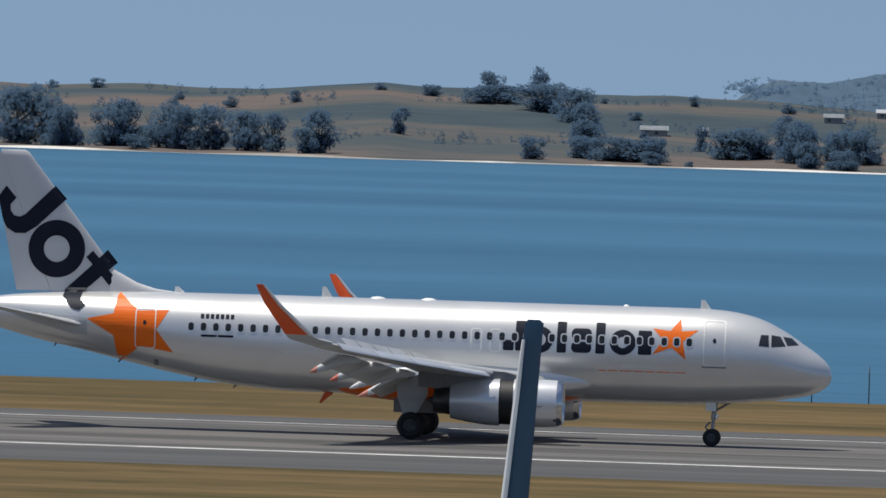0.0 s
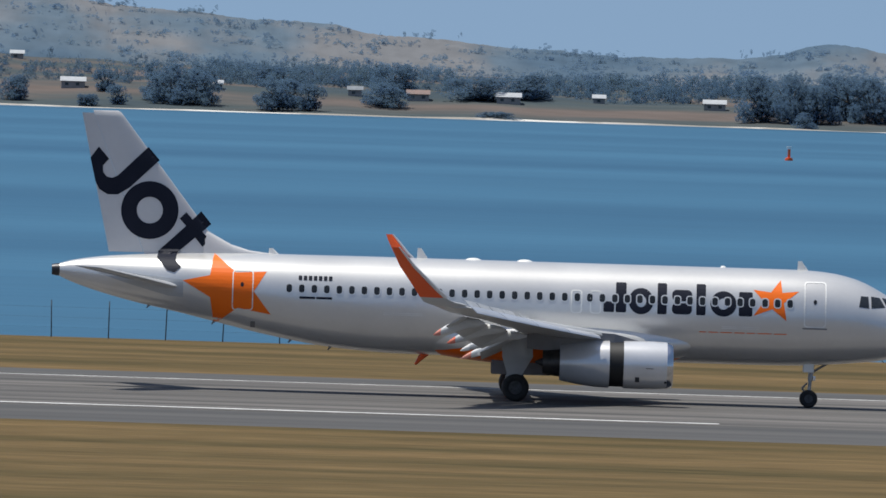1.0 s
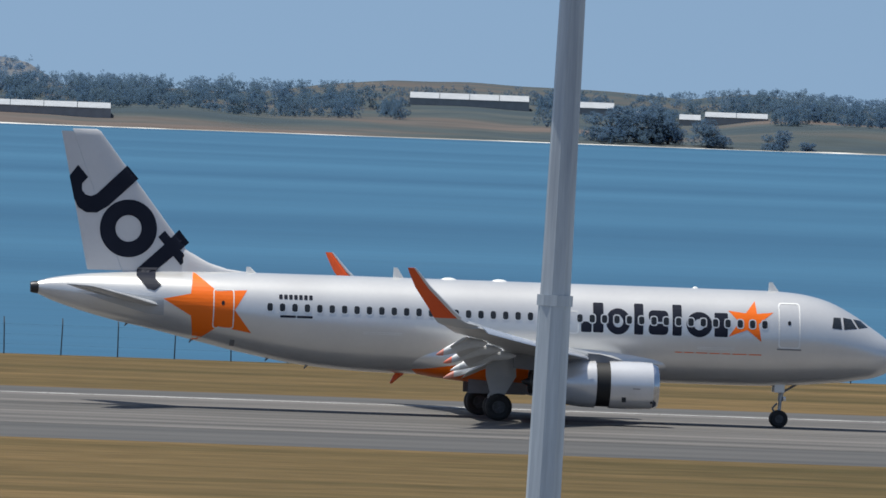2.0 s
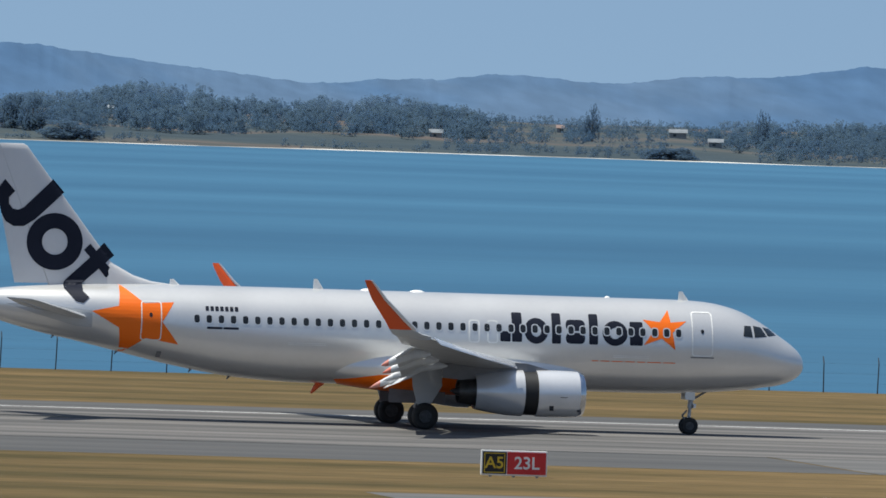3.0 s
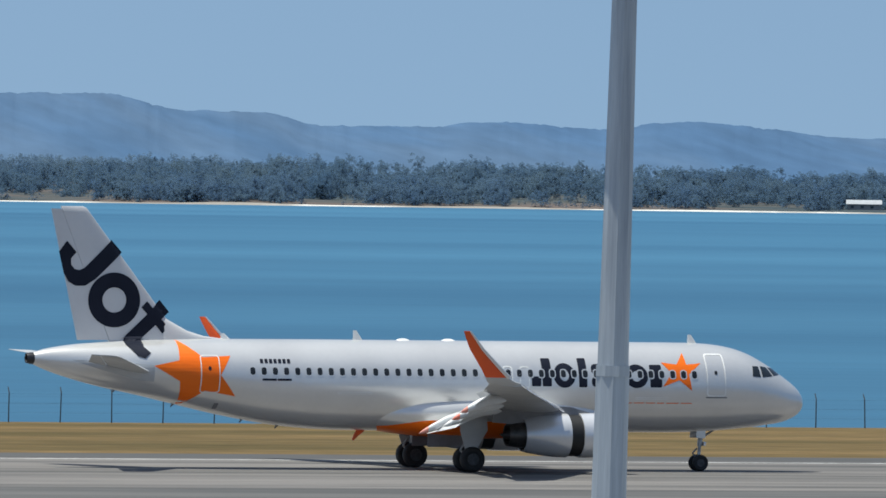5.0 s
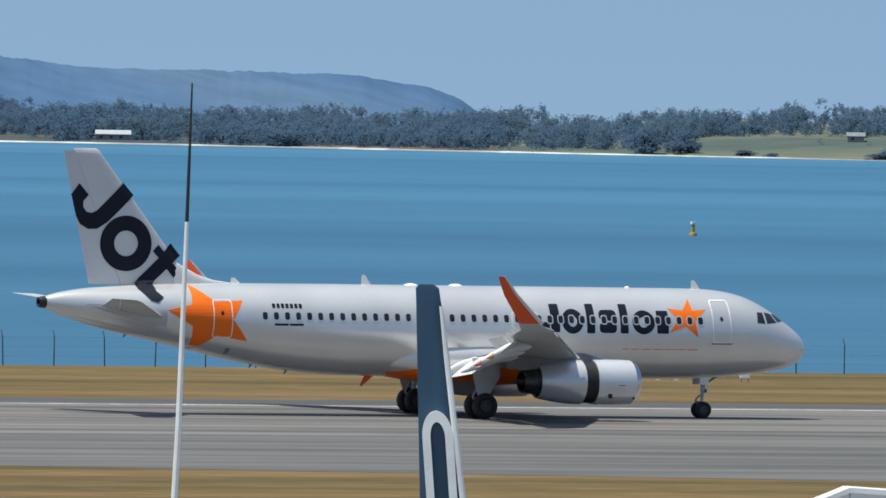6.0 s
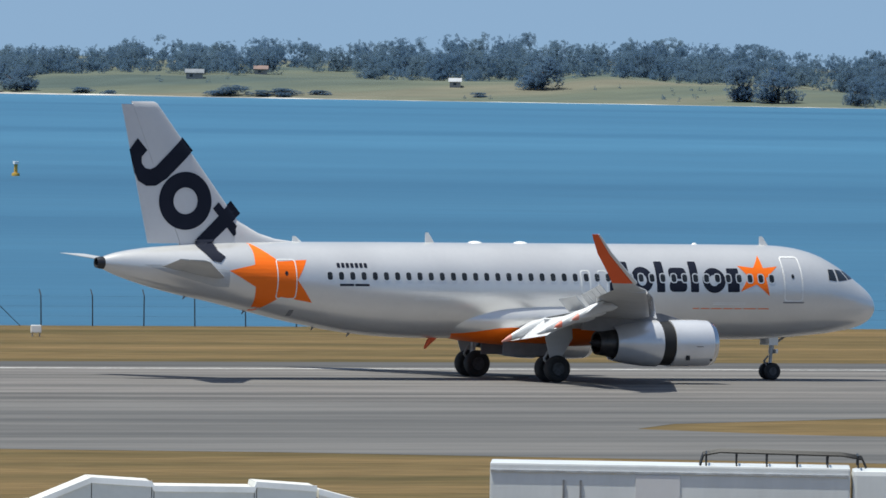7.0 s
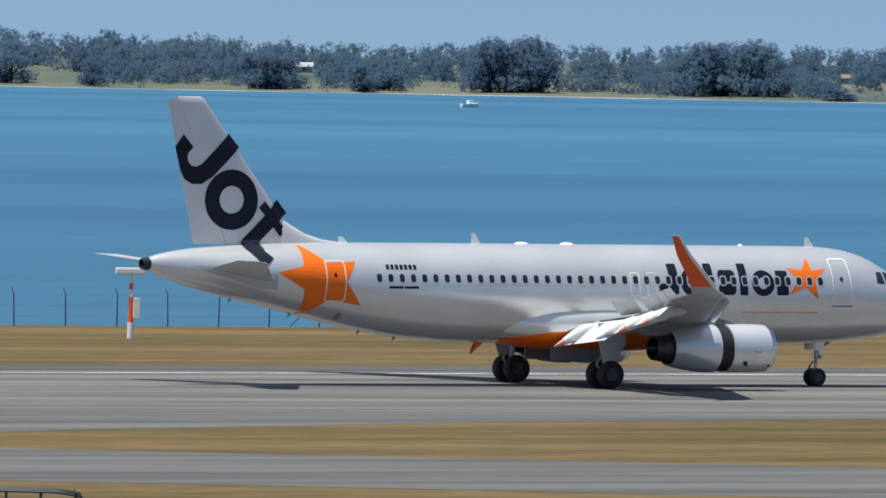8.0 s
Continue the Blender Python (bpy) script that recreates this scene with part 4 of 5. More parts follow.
# ridges behind: bearing and height of their tops
FARM_RIDGE = [(-3.4, 24), (-2.6, 31), (-2.05, 36), (-1.6, 39.5), (-1.2, 38.5), (-0.7, 35), (-0.1, 32), (0.46, 27.5), (1.0, 24), (1.55, 22), (2.1, 22.5), (2.55, 31), (2.85, 24), (3.6, 22), (4.6, 20)]
BUSH_RIDGE = [(7.8, 16), (8.5, 18.5), (8.95, 29), (9.3, 35.5), (9.74, 32.5), (10.0, 27.5), (10.4, 26.5), (10.7, 22), (11.2, 25), (11.7, 28.5), (12.2, 26), (12.63, 30.5), (13.0, 31), (13.4, 36.5), (13.95, 33.5),
              (14.5, 31), (15.2, 40), (15.9, 40.5), (16.24, 44), (16.64, 40), (17.4, 35), (18.4, 40.5), (18.9, 34), (19.8, 29), (20.5, 31.5), (20.8, 28), (21.2, 33), (21.68, 30.5), (22.0, 26.5), (22.5, 27), (23.1, 26.5), (23.6, 22.5), (24.2, 14)]


def ridge(name, tops, r, mat, label, kernel=0.26):
    a0, a1 = tops[0][0], tops[-1][0]
    n = int((a1 - a0) / 0.02)
    rows = [[] for _ in range(15)]
    for k in range(n + 1):
        a = a0 + (a1 - a0) * k / n
        w = [math.exp(-((a - c) / kernel) ** 2) + 1e-4 / (0.05 + (a - c) ** 2) for c, _ in tops]
        h = sum(x * z for x, (_, z) in zip(w, tops)) / sum(w)
        ends = step01(a0, a0 + 0.7, a) * step01(a1, a1 - 0.7, a)
        h = max(h + 0.9 * noise.noise((a * 3, 1, 0)) + 0.7 * noise.noise((a * 9, 2, 0)) + 0.5 * noise.noise((a * 31, 3, 0)) + 0.3 * noise.noise((a * 80, 4, 0)), 0) * ends
        for i in range(14):
            u = i / 13
            spur = noise.noise((a * 2.4 + u * 0.5, u * 1.6, 6)) + 0.5 * noise.noise((a * 6.5 - u, u * 4, 8)) + 0.25 * noise.noise((a * 17, u * 9, 9))
            rows[i].append(polar(a, r - 230 + 230 * u + 26 * spur * (1 - u), SEA - 1 + h * (u ** 0.85 + 0.07 * spur * math.sin(math.pi * u))))
        rows[14].append(polar(a, r + 150, SEA - 1 + h * 0.4))
    return tagged(smooth(upright(part(name, grid(rows), mat)), 80), label, "hills", kind="structure")


ridge("hill_farmland", FARM_RIDGE, 4790, HILL_FIELDS_HAZE, "distant hill of fields, painted haze blue")
ridge("hill_ridge", BUSH_RIDGE, 4790, BUSH_HILL_HAZE, "distant bush-covered hills, painted haze blue")


# trees: crowns of many small leaf clumps
def clumps(centres, sizes, outward, rnd, sheets=3):
    """Ragged clumps of a few open leaf sheets, as vertices, faces and the way that their leaves face."""
    c = np.repeat(np.asarray(centres, float), sheets, axis=0)
    o = np.repeat(np.asarray(outward, float), sheets, axis=0)
    s = np.repeat(np.asarray(sizes, float), sheets)[:, None]
    c = c + np.clip(rnd.normal(size=c.shape), -1.2, 1.2) * s * 0.5
    out = o * 0.6 + np.array((0, 0, 0.8)) + rnd.normal(size=c.shape) * 0.10
    out /= np.linalg.norm(out, axis=1)[:, None]
    facing = o + rnd.normal(size=c.shape) * 0.55
    u = np.cross(facing, rnd.normal(size=c.shape))
    u /= np.linalg.norm(u, axis=1)[:, None]
    w = np.cross(facing, u)
    w /= np.linalg.norm(w, axis=1)[:, None]
    turned = np.einsum("ij,ij->i", np.cross(u, w), out) < 0
    w[turned] *= -1
    r = rnd.uniform(0.45, 0.95, (4, len(c), 1)) * s
    v = np.stack((c - u * r[0], c - w * r[1] * 0.8, c + u * r[2], c + w * r[3] * 0.8), axis=1).reshape(-1, 3)
    return v, np.arange(len(v)).reshape(-1, 4), np.repeat(out, 4, axis=0)


def leaf_mesh(name, v, f, facing, mat):
    me = bpy.data.meshes.new(name)
    me.vertices.add(len(v))
    me.vertices.foreach_set("co", np.asarray(v, np.float32).ravel())
    me.loops.add(f.size)
    me.loops.foreach_set("vertex_index", f.ravel().astype(np.int32))
    me.polygons.add(len(f))
    me.polygons.foreach_set("loop_start", (np.arange(len(f)) * 4).astype(np.int32))
    me.update(calc_edges=True)
    me.attributes.new("custom_normal", "FLOAT_VECTOR", "POINT").data.foreach_set("vector", np.asarray(facing, np.float32).ravel())
    me.materials.append(mat)
    return me


def crown_points(rnd, w, h, count, lobes, low=0.22):
    """Points in the outer part of several overlapping lobes, and the way out of the lobe at each."""
    i = np.arange(count) % lobes
    x, y = rnd.uniform(-0.30, 0.30, lobes) * w, rnd.uniform(-0.30, 0.30, lobes) * w
    z = h * rnd.uniform(low, 0.76, lobes)
    z[0], x[0] = 0.77 * h, x[0] * 0.4
    z[1::3] = h * rnd.uniform(low, 0.32, len(z[1::3]))
    rw, rh = w * rnd.uniform(0.20, 0.32, lobes), h * rnd.uniform(0.17, 0.24, lobes)
    d = rnd.normal(size=(count, 3))
    d /= np.linalg.norm(d, axis=1)[:, None]
    p = d * rnd.uniform(0.55, 0.98, (count, 1)) * np.stack((rw[i], rw[i], rh[i]), axis=1) + np.stack((x[i], y[i], z[i]), axis=1)
    p[:, 2] = np.maximum(p[:, 2], 0.03 * h)
    o = d * 0.75 + (p - np.array((0, 0, 0.45 * h))) / np.array((w, w, h)) * 1.0
    return p, o / np.linalg.norm(o, axis=1)[:, None]


def make_tree(seed, w, h, count, lobes, low=0.22):
    rnd = np.random.default_rng(seed)
    t = new("tree")
    bm = tube(bmesh.new(), [(0, 0, -0.6), (0.1, 0, h * 0.25), (0.2, 0.1, h * 0.55)], [0.035 * h, 0.028 * h, 0.012 * h], 7)
    for k in range(5):
        a = k * 1.26 + seed
        tube(bm, [(0.1, 0, h * (0.2 + 0.05 * k)), (math.cos(a) * w * 0.2, math.sin(a) * w * 0.2, h * 0.48), (math.cos(a) * w * 0.32, math.sin(a) * w * 0.32, h * 0.62)], [0.016 * h, 0.011 * h, 0.004 * h], 5)
    part("trunk", bm, BARK, t)
    p, o = crown_points(rnd, w, h, count, lobes, low)
    c = new("crown", leaf_mesh("crown", *clumps(p, rnd.uniform(0.04, 0.075, count) * h, o, rnd), FOLIAGE_HAZE_NEAR))
    c.parent = t
    return t


# seed, width, height, clumps, lobes, lowest lobe
KINDS = [(11, 10, 10, 900, 15, 0.10), (12, 10, 10, 800, 13, 0.12), (13, 10, 10, 950, 18, 0.08), (14, 10, 10, 760, 12, 0.10), (15, 10, 10, 860, 15, 0.14), (16, 10, 10, 420, 10, 0.08)]
models = [make_tree(*k) for k in KINDS]
treernd = random.Random(21)


def plant(az, d, width, top, kind, first=[True] * 6):
    """A tree at a bearing, d metres behind the waterline, with its top at a height."""
    ground_z = land(az, d)
    h = max(top - ground_z, 1.6)
    m = Matrix.Translation(polar(az, shore_at(az) + d, ground_z - 0.1)) @ pose(0, 0, 0, 0, 0, treernd.uniform(0, 360))
    if first[kind]:
        first[kind] = False
        t = models[kind]
        t.matrix_basis = m
    else:
        t = copy_thing(models[kind], m)
    t.scale = (width / 7.6, width / 7.6, h / 9.4)
    if kind == 5:
        label = "tall narrow dark conifer on the far shore"
    elif h < 4.5:
        label = "low rounded dark bush near the far waterline"
    else:
        label = "broad dark green shelter tree on the far shore"
    tagged(t, label, "tree", "trees of the far shore")


# single trees along the shore: bearing, depth, width, height of the top
for stretch in (
    [(-6.34, 30, 13.3, 16.1), (-6.20, 35, 14.1, 16.3), (-6.12, 25, 8.3, 11.0), (-5.90, 30, 9.9, 11.4), (-5.82, 35, 10.8, 13.7), (-5.77, 10, 6.6, 3.0), (-5.66, 35, 12.5, 13.1), (-5.54, 30, 8.3, 12.1), (-5.40, 35, 12.5, 12.4), (-5.24, 25, 10.8, 11.1), (-5.13, 25, 8.3, 10.8), (-4.96, 12, 6.6, 6.7), (-4.90, 20, 9.9, 12.2), (-4.52, 150, 4.3, 12.7), (-4.14, 330, 9.9, 21.2), (-4.09, 380, 7.3, 25.9), (-4.01, 330, 11.7, 21.4), (-3.88, 20, 6.6, 6.2), (-3.86, 380, 5.8, 27.3)],
    [(-3.85, 300, 15.2, 22.6), (-3.71, 260, 11.5, 21.0), (-3.64, 170, 9.5, 16.7), (-3.63, 40, 9.2, 6.7), (-3.62, 90, 9.3, 11.6), (-3.52, 30, 10.8, 6.9), (-3.41, 28, 10.8, 6.3), (-3.34, 40, 8.3, 6.3), (-3.31, 10, 6.6, 2.7), (-3.30, 30, 7.5, 7.3), (-3.14, 5, 2.3, 0.2), (-3.08, 100, 3.4, 11.0), (-2.99, 50, 9.2, 9.2), (-2.92, 50, 10.8, 9.7), (-2.88, 50, 10.8, 10.0), (-2.81, 50, 9.2, 9.9), (-2.80, 50, 6.7, 9.0), (-2.64, 60, 11.7, 13.0), (-2.61, 40, 10.8, 12.3)],
    [(-2.59, 20, 5.3, 6.6), (-2.57, 15, 6.6, 7.1), (-2.44, 50, 10.9, 10.5), (-2.42, 12, 6.9, 4.5), (-2.40, 8, 6.6, 4.9), (-2.39, 40, 10.8, 10.7), (-2.33, 80, 5.4, 11.3), (-2.30, 40, 7.5, 10.1), (-2.08, 80, 5.4, 11.9), (-1.84, 25, 4.3, 4.7), (-1.69, 30, 5.3, 7.9), (-1.54, 30, 7.3, 7.8), (-1.38, 25, 8.0, 7.4), (-1.04, 8, 4.3, 2.1), (-1.02, 8, 4.3, 2.2), (-0.95, 60, 5.4, 9.7), (-0.88, 15, 6.0, 5.0), (-0.66, 40, 10.8, 9.4), (-0.64, 30, 10.8, 11.0)],
    [(-0.52, 45, 9.2, 8.9), (-0.51, 30, 10.8, 10.8), (-0.12, 12, 10.7, 8.5), (-0.11, 150, 14.6, 12.1), (-0.08, 30, 10.8, 8.1), (0.02, 12, 8.3, 7.2), (0.38, 40, 10.8, 8.1), (0.43, 90, 11.0, 13.7), (0.81, 70, 14.3, 10.6), (0.92, 3, 9.9, 0.7), (1.05, 80, 12.6, 11.9), (2.17, 30, 10.8, 14.2), (2.31, 30, 10.8, 14.8), (2.38, 5, 5.3, 3.0), (2.44, 30, 9.1, 11.4), (2.58, 50, 15.9, 15.0), (2.71, 40, 10.8, 14.4), (6.83, 15, 12.7, 9.6), (6.98, 15, 11.0, 10.8)],
    [(7.10, 15, 9.3, 9.4), (7.29, 10, 9.3, 6.5), (7.62, 3, 7.1, 4.2), (7.77, 3, 4.7, 1.2), (8.37, 90, 9.6, 12.1), (8.48, 90, 9.6, 12.3), (8.60, 14, 4.4, 6.2), (8.67, 80, 13.0, 12.3), (8.67, 12, 11.1, 6.0), (8.79, 80, 9.6, 11.7), (9.34, 70, 7.3, 12.2), (9.45, 60, 7.3, 12.4), (9.64, 15, 15.5, 4.8), (12.11, 150, 4.3, 14.8, 5), (12.44, 4, 7.9, 1.9), (12.47, 5, 7.9, 2.1), (12.52, 4, 7.9, 2.4), (12.55, 5, 7.0, 1.9), (12.91, 160, 2.6, 14.7, 5)],
    [(12.93, 150, 2.9, 13.9, 5), (14.41, 6, 10.6, 0.9), (22.83, 5, 4.5, 2.7), (22.92, 5, 9.9, 3.7), (24.59, 8, 9.7, 6.9), (24.76, 12, 9.7, 6.6), (25.07, 10, 6.7, 0.2), (25.19, 5, 3.9, -2.1), (25.76, 10, 10.6, 1.8), (25.92, 10, 7.4, 0.6), (26.02, 10, 7.4, 1.3), (26.18, 20, 5.6, 0.3), (26.93, 25, 4.9, 0.1), (27.22, 60, 10.6, 11.6), (28.16, 20, 10.5, 10.6), (28.32, 15, 11.3, 8.6), (28.69, 10, 5.6, 7.7), (29.48, 15, 11.3, 11.1), (29.57, 20, 11.3, 9.4)],
    [(29.95, 8, 8.4, 7.0), (30.07, 12, 9.6, 4.9), (30.54, 20, 13.1, 15.7), (30.67, 22, 16.6, 16.4), (30.78, 15, 8.7, 11.8), (31.48, 20, 11.4, 14.4), (31.64, 22, 18.4, 15.9), (31.74, 20, 14.9, 15.5), (31.85, 15, 8.7, 11.4), (32.14, 8, 8.7, 3.3)],
):
    for k, (az, d, w, top, *kind) in enumerate(stretch):
        plant(az, d, w, top, kind[0] if kind else (k * 2 + int(w)) % 5)
for k in range(26):
    az, d = treernd.uniform(-7.5, -2.4), treernd.uniform(150, 420)
    h = treernd.uniform(1.8, 4.0)
    plant(az, d, h * treernd.uniform(0.9, 1.6), land(az, d) + h, treernd.choice((0, 1, 2, 3, 4)))

# houses and sheds stand in clearings: bearing, height of the ground, width
HOUSES = (
    ((-5.40, 4.5, 3.0), (-3.31, 6.7, 11.7), (-3.08, 7.2, 4.2), (-2.46, 12.2, 8.4), (-2.22, 14.4, 6.7), (-2.10, 2.0, 5.9), (-1.81, 13.1, 6.7), (-1.37, 11.4, 5.9), (-1.10, 3.5, 10.0), (-0.41, 4.5, 3.4), (0.24, 3.7, 5.9), (0.54, 2.9, 9.2),
     (0.97, 2.9, 10.1), (1.40, 3.6, 5.0), (1.95, 2.8, 9.2), (9.15, 6.0, 2.6), (9.82, 6.6, 2.0)),
    ((11.37, 2.4, 5.6), (11.96, 5.0, 3.2), (12.52, 4.6, 7.8), (12.70, 2.3, 6.2), (14.46, -1.0, 2.7), (14.76, -0.8, 4.5), (14.94, -0.9, 6.5), (15.04, -0.6, 4.7), (15.19, 2.3, 4.5), (15.38, 8.0, 2.8), (16.89, 7.7, 5.8), (21.07, 2.0, 2.9),
     (22.08, -0.9, 15.5), (25.59, 3.4, 7.5), (25.90, 5.0, 5.7), (26.81, 2.3, 4.8), (29.66, 3.4, 10.6), (32.19, 3.0, 8.9)))
SHEDS = ((4.05, 60, 50, 3.2), (6.15, 250, 38, 3.6), (6.72, 250, 16, 3.6), (6.98, 240, 6, 3.4), (7.20, 240, 7, 3.2), (7.42, 215, 20, 3.0))


def depth_at(az, z):
    """How far behind the waterline the land reaches a height."""
    d = 8
    while d < 430 and land(az, d) < z:
        d += 3
    return d


CLEARINGS = [(az, w * 0.36 + 0.5, depth_at(az, z) + 4) for row in HOUSES for az, z, w in row] + [(az, w * 0.5 + 1, d + 14) for az, d, w, h in SHEDS]


def in_clearing(az, d):
    return any(abs(az - a) * 63 < w and d < e for a, w, e in CLEARINGS)


def woods(name, count, a0, a1, d0, d1, mat, seed, low, high, holes=-0.35, step=None, label="dark woodland and hedgerows on the far shore"):
    """Woodland too far off to count; its tops rise from a share low of the canopy in front to high at the back."""
    rnd = np.random.default_rng(seed)
    pts, outs, sizes, made, tries = [], [], [], 0, 0
    while made < count and tries < count * 12:
        tries += 1
        az, d = rnd.uniform(a0, a1), rnd.uniform(d0, d1)
        if noise.noise((az * 1.7, d * 0.012, seed)) < holes or in_clearing(az, d) or (d < 110 and along(BANK, az) > 4.2 and rnd.random() < 0.93):
            continue
        z = land(az, d)
        share = low + (high - low) * (d - d0) / (d1 - d0)
        h = step * rnd.uniform(0.5, 1.15) if step else (canopy_at(az) - z) * share * (1 + 0.28 * noise.noise((az * 3.1, d * 0.02, 4))) * rnd.uniform(0.72, 1.0)
        if h < 1.2:
            continue
        made += 1
        w = h * rnd.uniform(0.85, 1.5) if h < 9 else rnd.uniform(8, 13)
        n = 58 if h > 5 else 34
        p, o = crown_points(rnd, w, h, n, 6, 0.14)
        pts.append(p + np.array(polar(az, shore_at(az) + d, z - 0.2)))
        outs.append(o)
        sizes.append(rnd.uniform(0.075, 0.13, n) * (h + w) * 0.5)
    f = clumps(np.concatenate(pts), np.concatenate(sizes), np.concatenate(outs), rnd)
    return tagged(new(name, leaf_mesh(name, *f, mat)), label, "woods", kind="stuff")


woods("far_woods", 900, -2.4, 6.8, 110, 330, FOLIAGE_HAZE_FAR, 5, 0.55, 0.9)
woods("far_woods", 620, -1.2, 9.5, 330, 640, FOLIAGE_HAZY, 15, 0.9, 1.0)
woods("far_woods", 760, 6.6, 14.0, 70, 330, FOLIAGE_HAZE_FAR, 6, 0.5, 0.85, -0.5)
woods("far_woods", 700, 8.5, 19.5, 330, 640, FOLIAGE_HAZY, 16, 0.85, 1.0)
woods("far_woods", 950, 13.2, 19.6, 90, 330, FOLIAGE_HAZE_FAR, 17, 0.5, 0.9, -0.8)
woods("far_woods", 260, 13.0, 15.1, 15, 95, FOLIAGE_HAZE_FAR, 19, 0.35, 0.5, -0.5)
woods("far_woods", 380, 17.2, 24.8, 6, 60, FOLIAGE_HAZE_NEAR, 18, 0.45, 0.65, -0.15)
woods("far_woods", 760, 18.6, 25.0, 50, 300, FOLIAGE_HAZE_FAR, 7, 0.65, 1.0)
woods("far_woods", 900, 24.6, 34.5, 110, 330, FOLIAGE_HAZE_FAR, 8, 0.6, 1.0)
woods("far_woods", 420, 28.7, 36, 12, 110, FOLIAGE_HAZE_FAR, 9, 0.3, 0.6, 0.0)
woods("hedgerows", 460, -8, -2.3, 40, 430, FOLIAGE_HAZE_FAR, 10, 0, 0, 0.10, 2.6)
woods("hedgerows", 160, -2.6, 3.0, 95, 430, FOLIAGE_HAZE_FAR, 20, 0, 0, 0.05, 4.0)
woods("shore_scrub", 620, 8.7, 15.0, 3, 75, FOLIAGE_HAZE_FAR, 11, 0, 0, -0.1, 2.6, "low scrub along the far waterline, painted haze blue")
woods("shore_scrub", 120, 19.6, 24, 3, 25, FOLIAGE_HAZE_FAR, 13, 0, 0, 0.05, 2.0, "low scrub along the far waterline, painted haze blue")
woods("shore_scrub", 110, 24.9, 28.7, 4, 80, FOLIAGE_HAZE_FAR, 12, 0, 0, 0.12, 1.5, "low scrub along the far waterline, painted haze blue")
woods("shore_scrub", 190, 28.7, 35, 3, 60, FOLIAGE_HAZE_FAR, 14, 0, 0, -0.1, 2.2, "low scrub along the far waterline, painted haze blue")


def hill_trees(count, a0, a1, seed):
    """Hedges and copses dotted over the farmed hill."""
    rnd = np.random.default_rng(seed)
    pts, outs, sizes, made = [], [], [], 0
    while made < count:
        a, k = rnd.uniform(a0, a1), rnd.uniform(0.15, 1.0)
        if noise.noise((a * 5.0, k * 9.0, 3.0)) < 0.05:
            continue
        made += 1
        w = [math.exp(-((a - c) / 0.26) ** 2) + 1e-4 / (0.05 + (a - c) ** 2) for c, _ in FARM_RIDGE]
        h = sum(x * z for x, (_, z) in zip(w, FARM_RIDGE)) / sum(w)
        p = np.array(polar(a, 4790 - 230 + 230 * k, SEA - 1 + h * k ** 0.85))
        off = rnd.normal(size=(14, 3)) * np.array((rnd.uniform(3, 11), 3, 0.9))
        pts.append(p + off)
        outs.append(off / np.array((8, 3, 1.0)) + np.array((0, 0, 0.6)))
        sizes.append(rnd.uniform(0.9, 1.9, 14))
    f = clumps(np.concatenate(pts), np.concatenate(sizes), np.concatenate(outs), rnd)
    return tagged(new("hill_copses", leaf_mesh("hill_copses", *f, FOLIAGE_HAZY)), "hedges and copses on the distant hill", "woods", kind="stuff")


hill_trees(300, -3.2, 4.0, 31)


def house(az, d, w, h, roof_mat, label, depth=7.0):
    """A small gabled building facing the water."""
    t = tagged(new("house"), label, "house", "buildings of the far shore")
    part("wall", box(bmesh.new(), (-w / 2, -depth / 2, -1.5), (w / 2, depth / 2, h * 0.6)), WALL_PALE, t)
    e = 0.4
    ring = lambda x: [(x, -depth / 2 - e, h * 0.58), (x, 0, h), (x, depth / 2 + e, h * 0.58), (x, depth / 2 + e, h * 0.54), (x, 0, h * 0.93), (x, -depth / 2 - e, h * 0.54)]
    part("roof", loft(bmesh.new(), [ring(-w / 2 - e), ring(w / 2 + e)]), roof_mat, t)
    for k in range(max(1, int(w / 3.2))):
        x = -w / 2 + 1.6 + k * 3.2
        part("window", box(bmesh.new(), (x - 0.5, -depth / 2 - 0.05, h * 0.16), (x + 0.5, -depth / 2 + 0.05, h * 0.42)), DARK_GLASS, t)
    t.matrix_basis = Matrix.Translation(polar(az, shore_at(az) + d, land(az, d))) @ pose(0, 0, 0, 0, 0, -az)
    return t


for row in HOUSES:
    for k, (az, z, w) in enumerate(row):
        roof, look_of = ((ROOF_DULL, "dull grey"), (ROOF_RUST, "faded red"), (ROOF_WHITE, "light metal"), (ROOF_DULL, "dull grey"))[(k * 3 + int(w * 7)) % 4]
        if w > 12 or abs(az - 26.81) < 0.1:
            roof, look_of = ROOF_WHITE, "light metal"
        small = 0.55 if 14.3 < az < 15.1 else 1.0
        house(az, depth_at(az, z), w * 0.7 * small, min(2.2 + 0.09 * w, 3.2) * small, roof, "small pale house with a %s roof among trees" % look_of)


def glasshouse(az, d, w, h):
    t = tagged(new("glasshouse"), "long low white-roofed growing shed near the shore", "shed", "buildings of the far shore")
    part("wall", box(bmesh.new(), (-w / 2, -10, -1.5), (w / 2, 10, h * 0.5)), WALL_PALE, t)
    ring = lambda x: [(x, -10.3, h * 0.5), (x, 0, h), (x, 10.3, h * 0.5), (x, 10.3, h * 0.46), (x, 0, h * 0.95), (x, -10.3, h * 0.46)]
    n = max(1, int(w / 9))
    for k in range(n):
        part("roof", loft(bmesh.new(), [ring(-w / 2 + w * k / n + 0.1), ring(-w / 2 + w * (k + 1) / n - 0.1)]), ROOF_WHITE, t, "bright white roof bay")
    t.matrix_basis = Matrix.Translation(polar(az, shore_at(az) + d, land(az, d))) @ pose(0, 0, 0, 0, 0, -az)


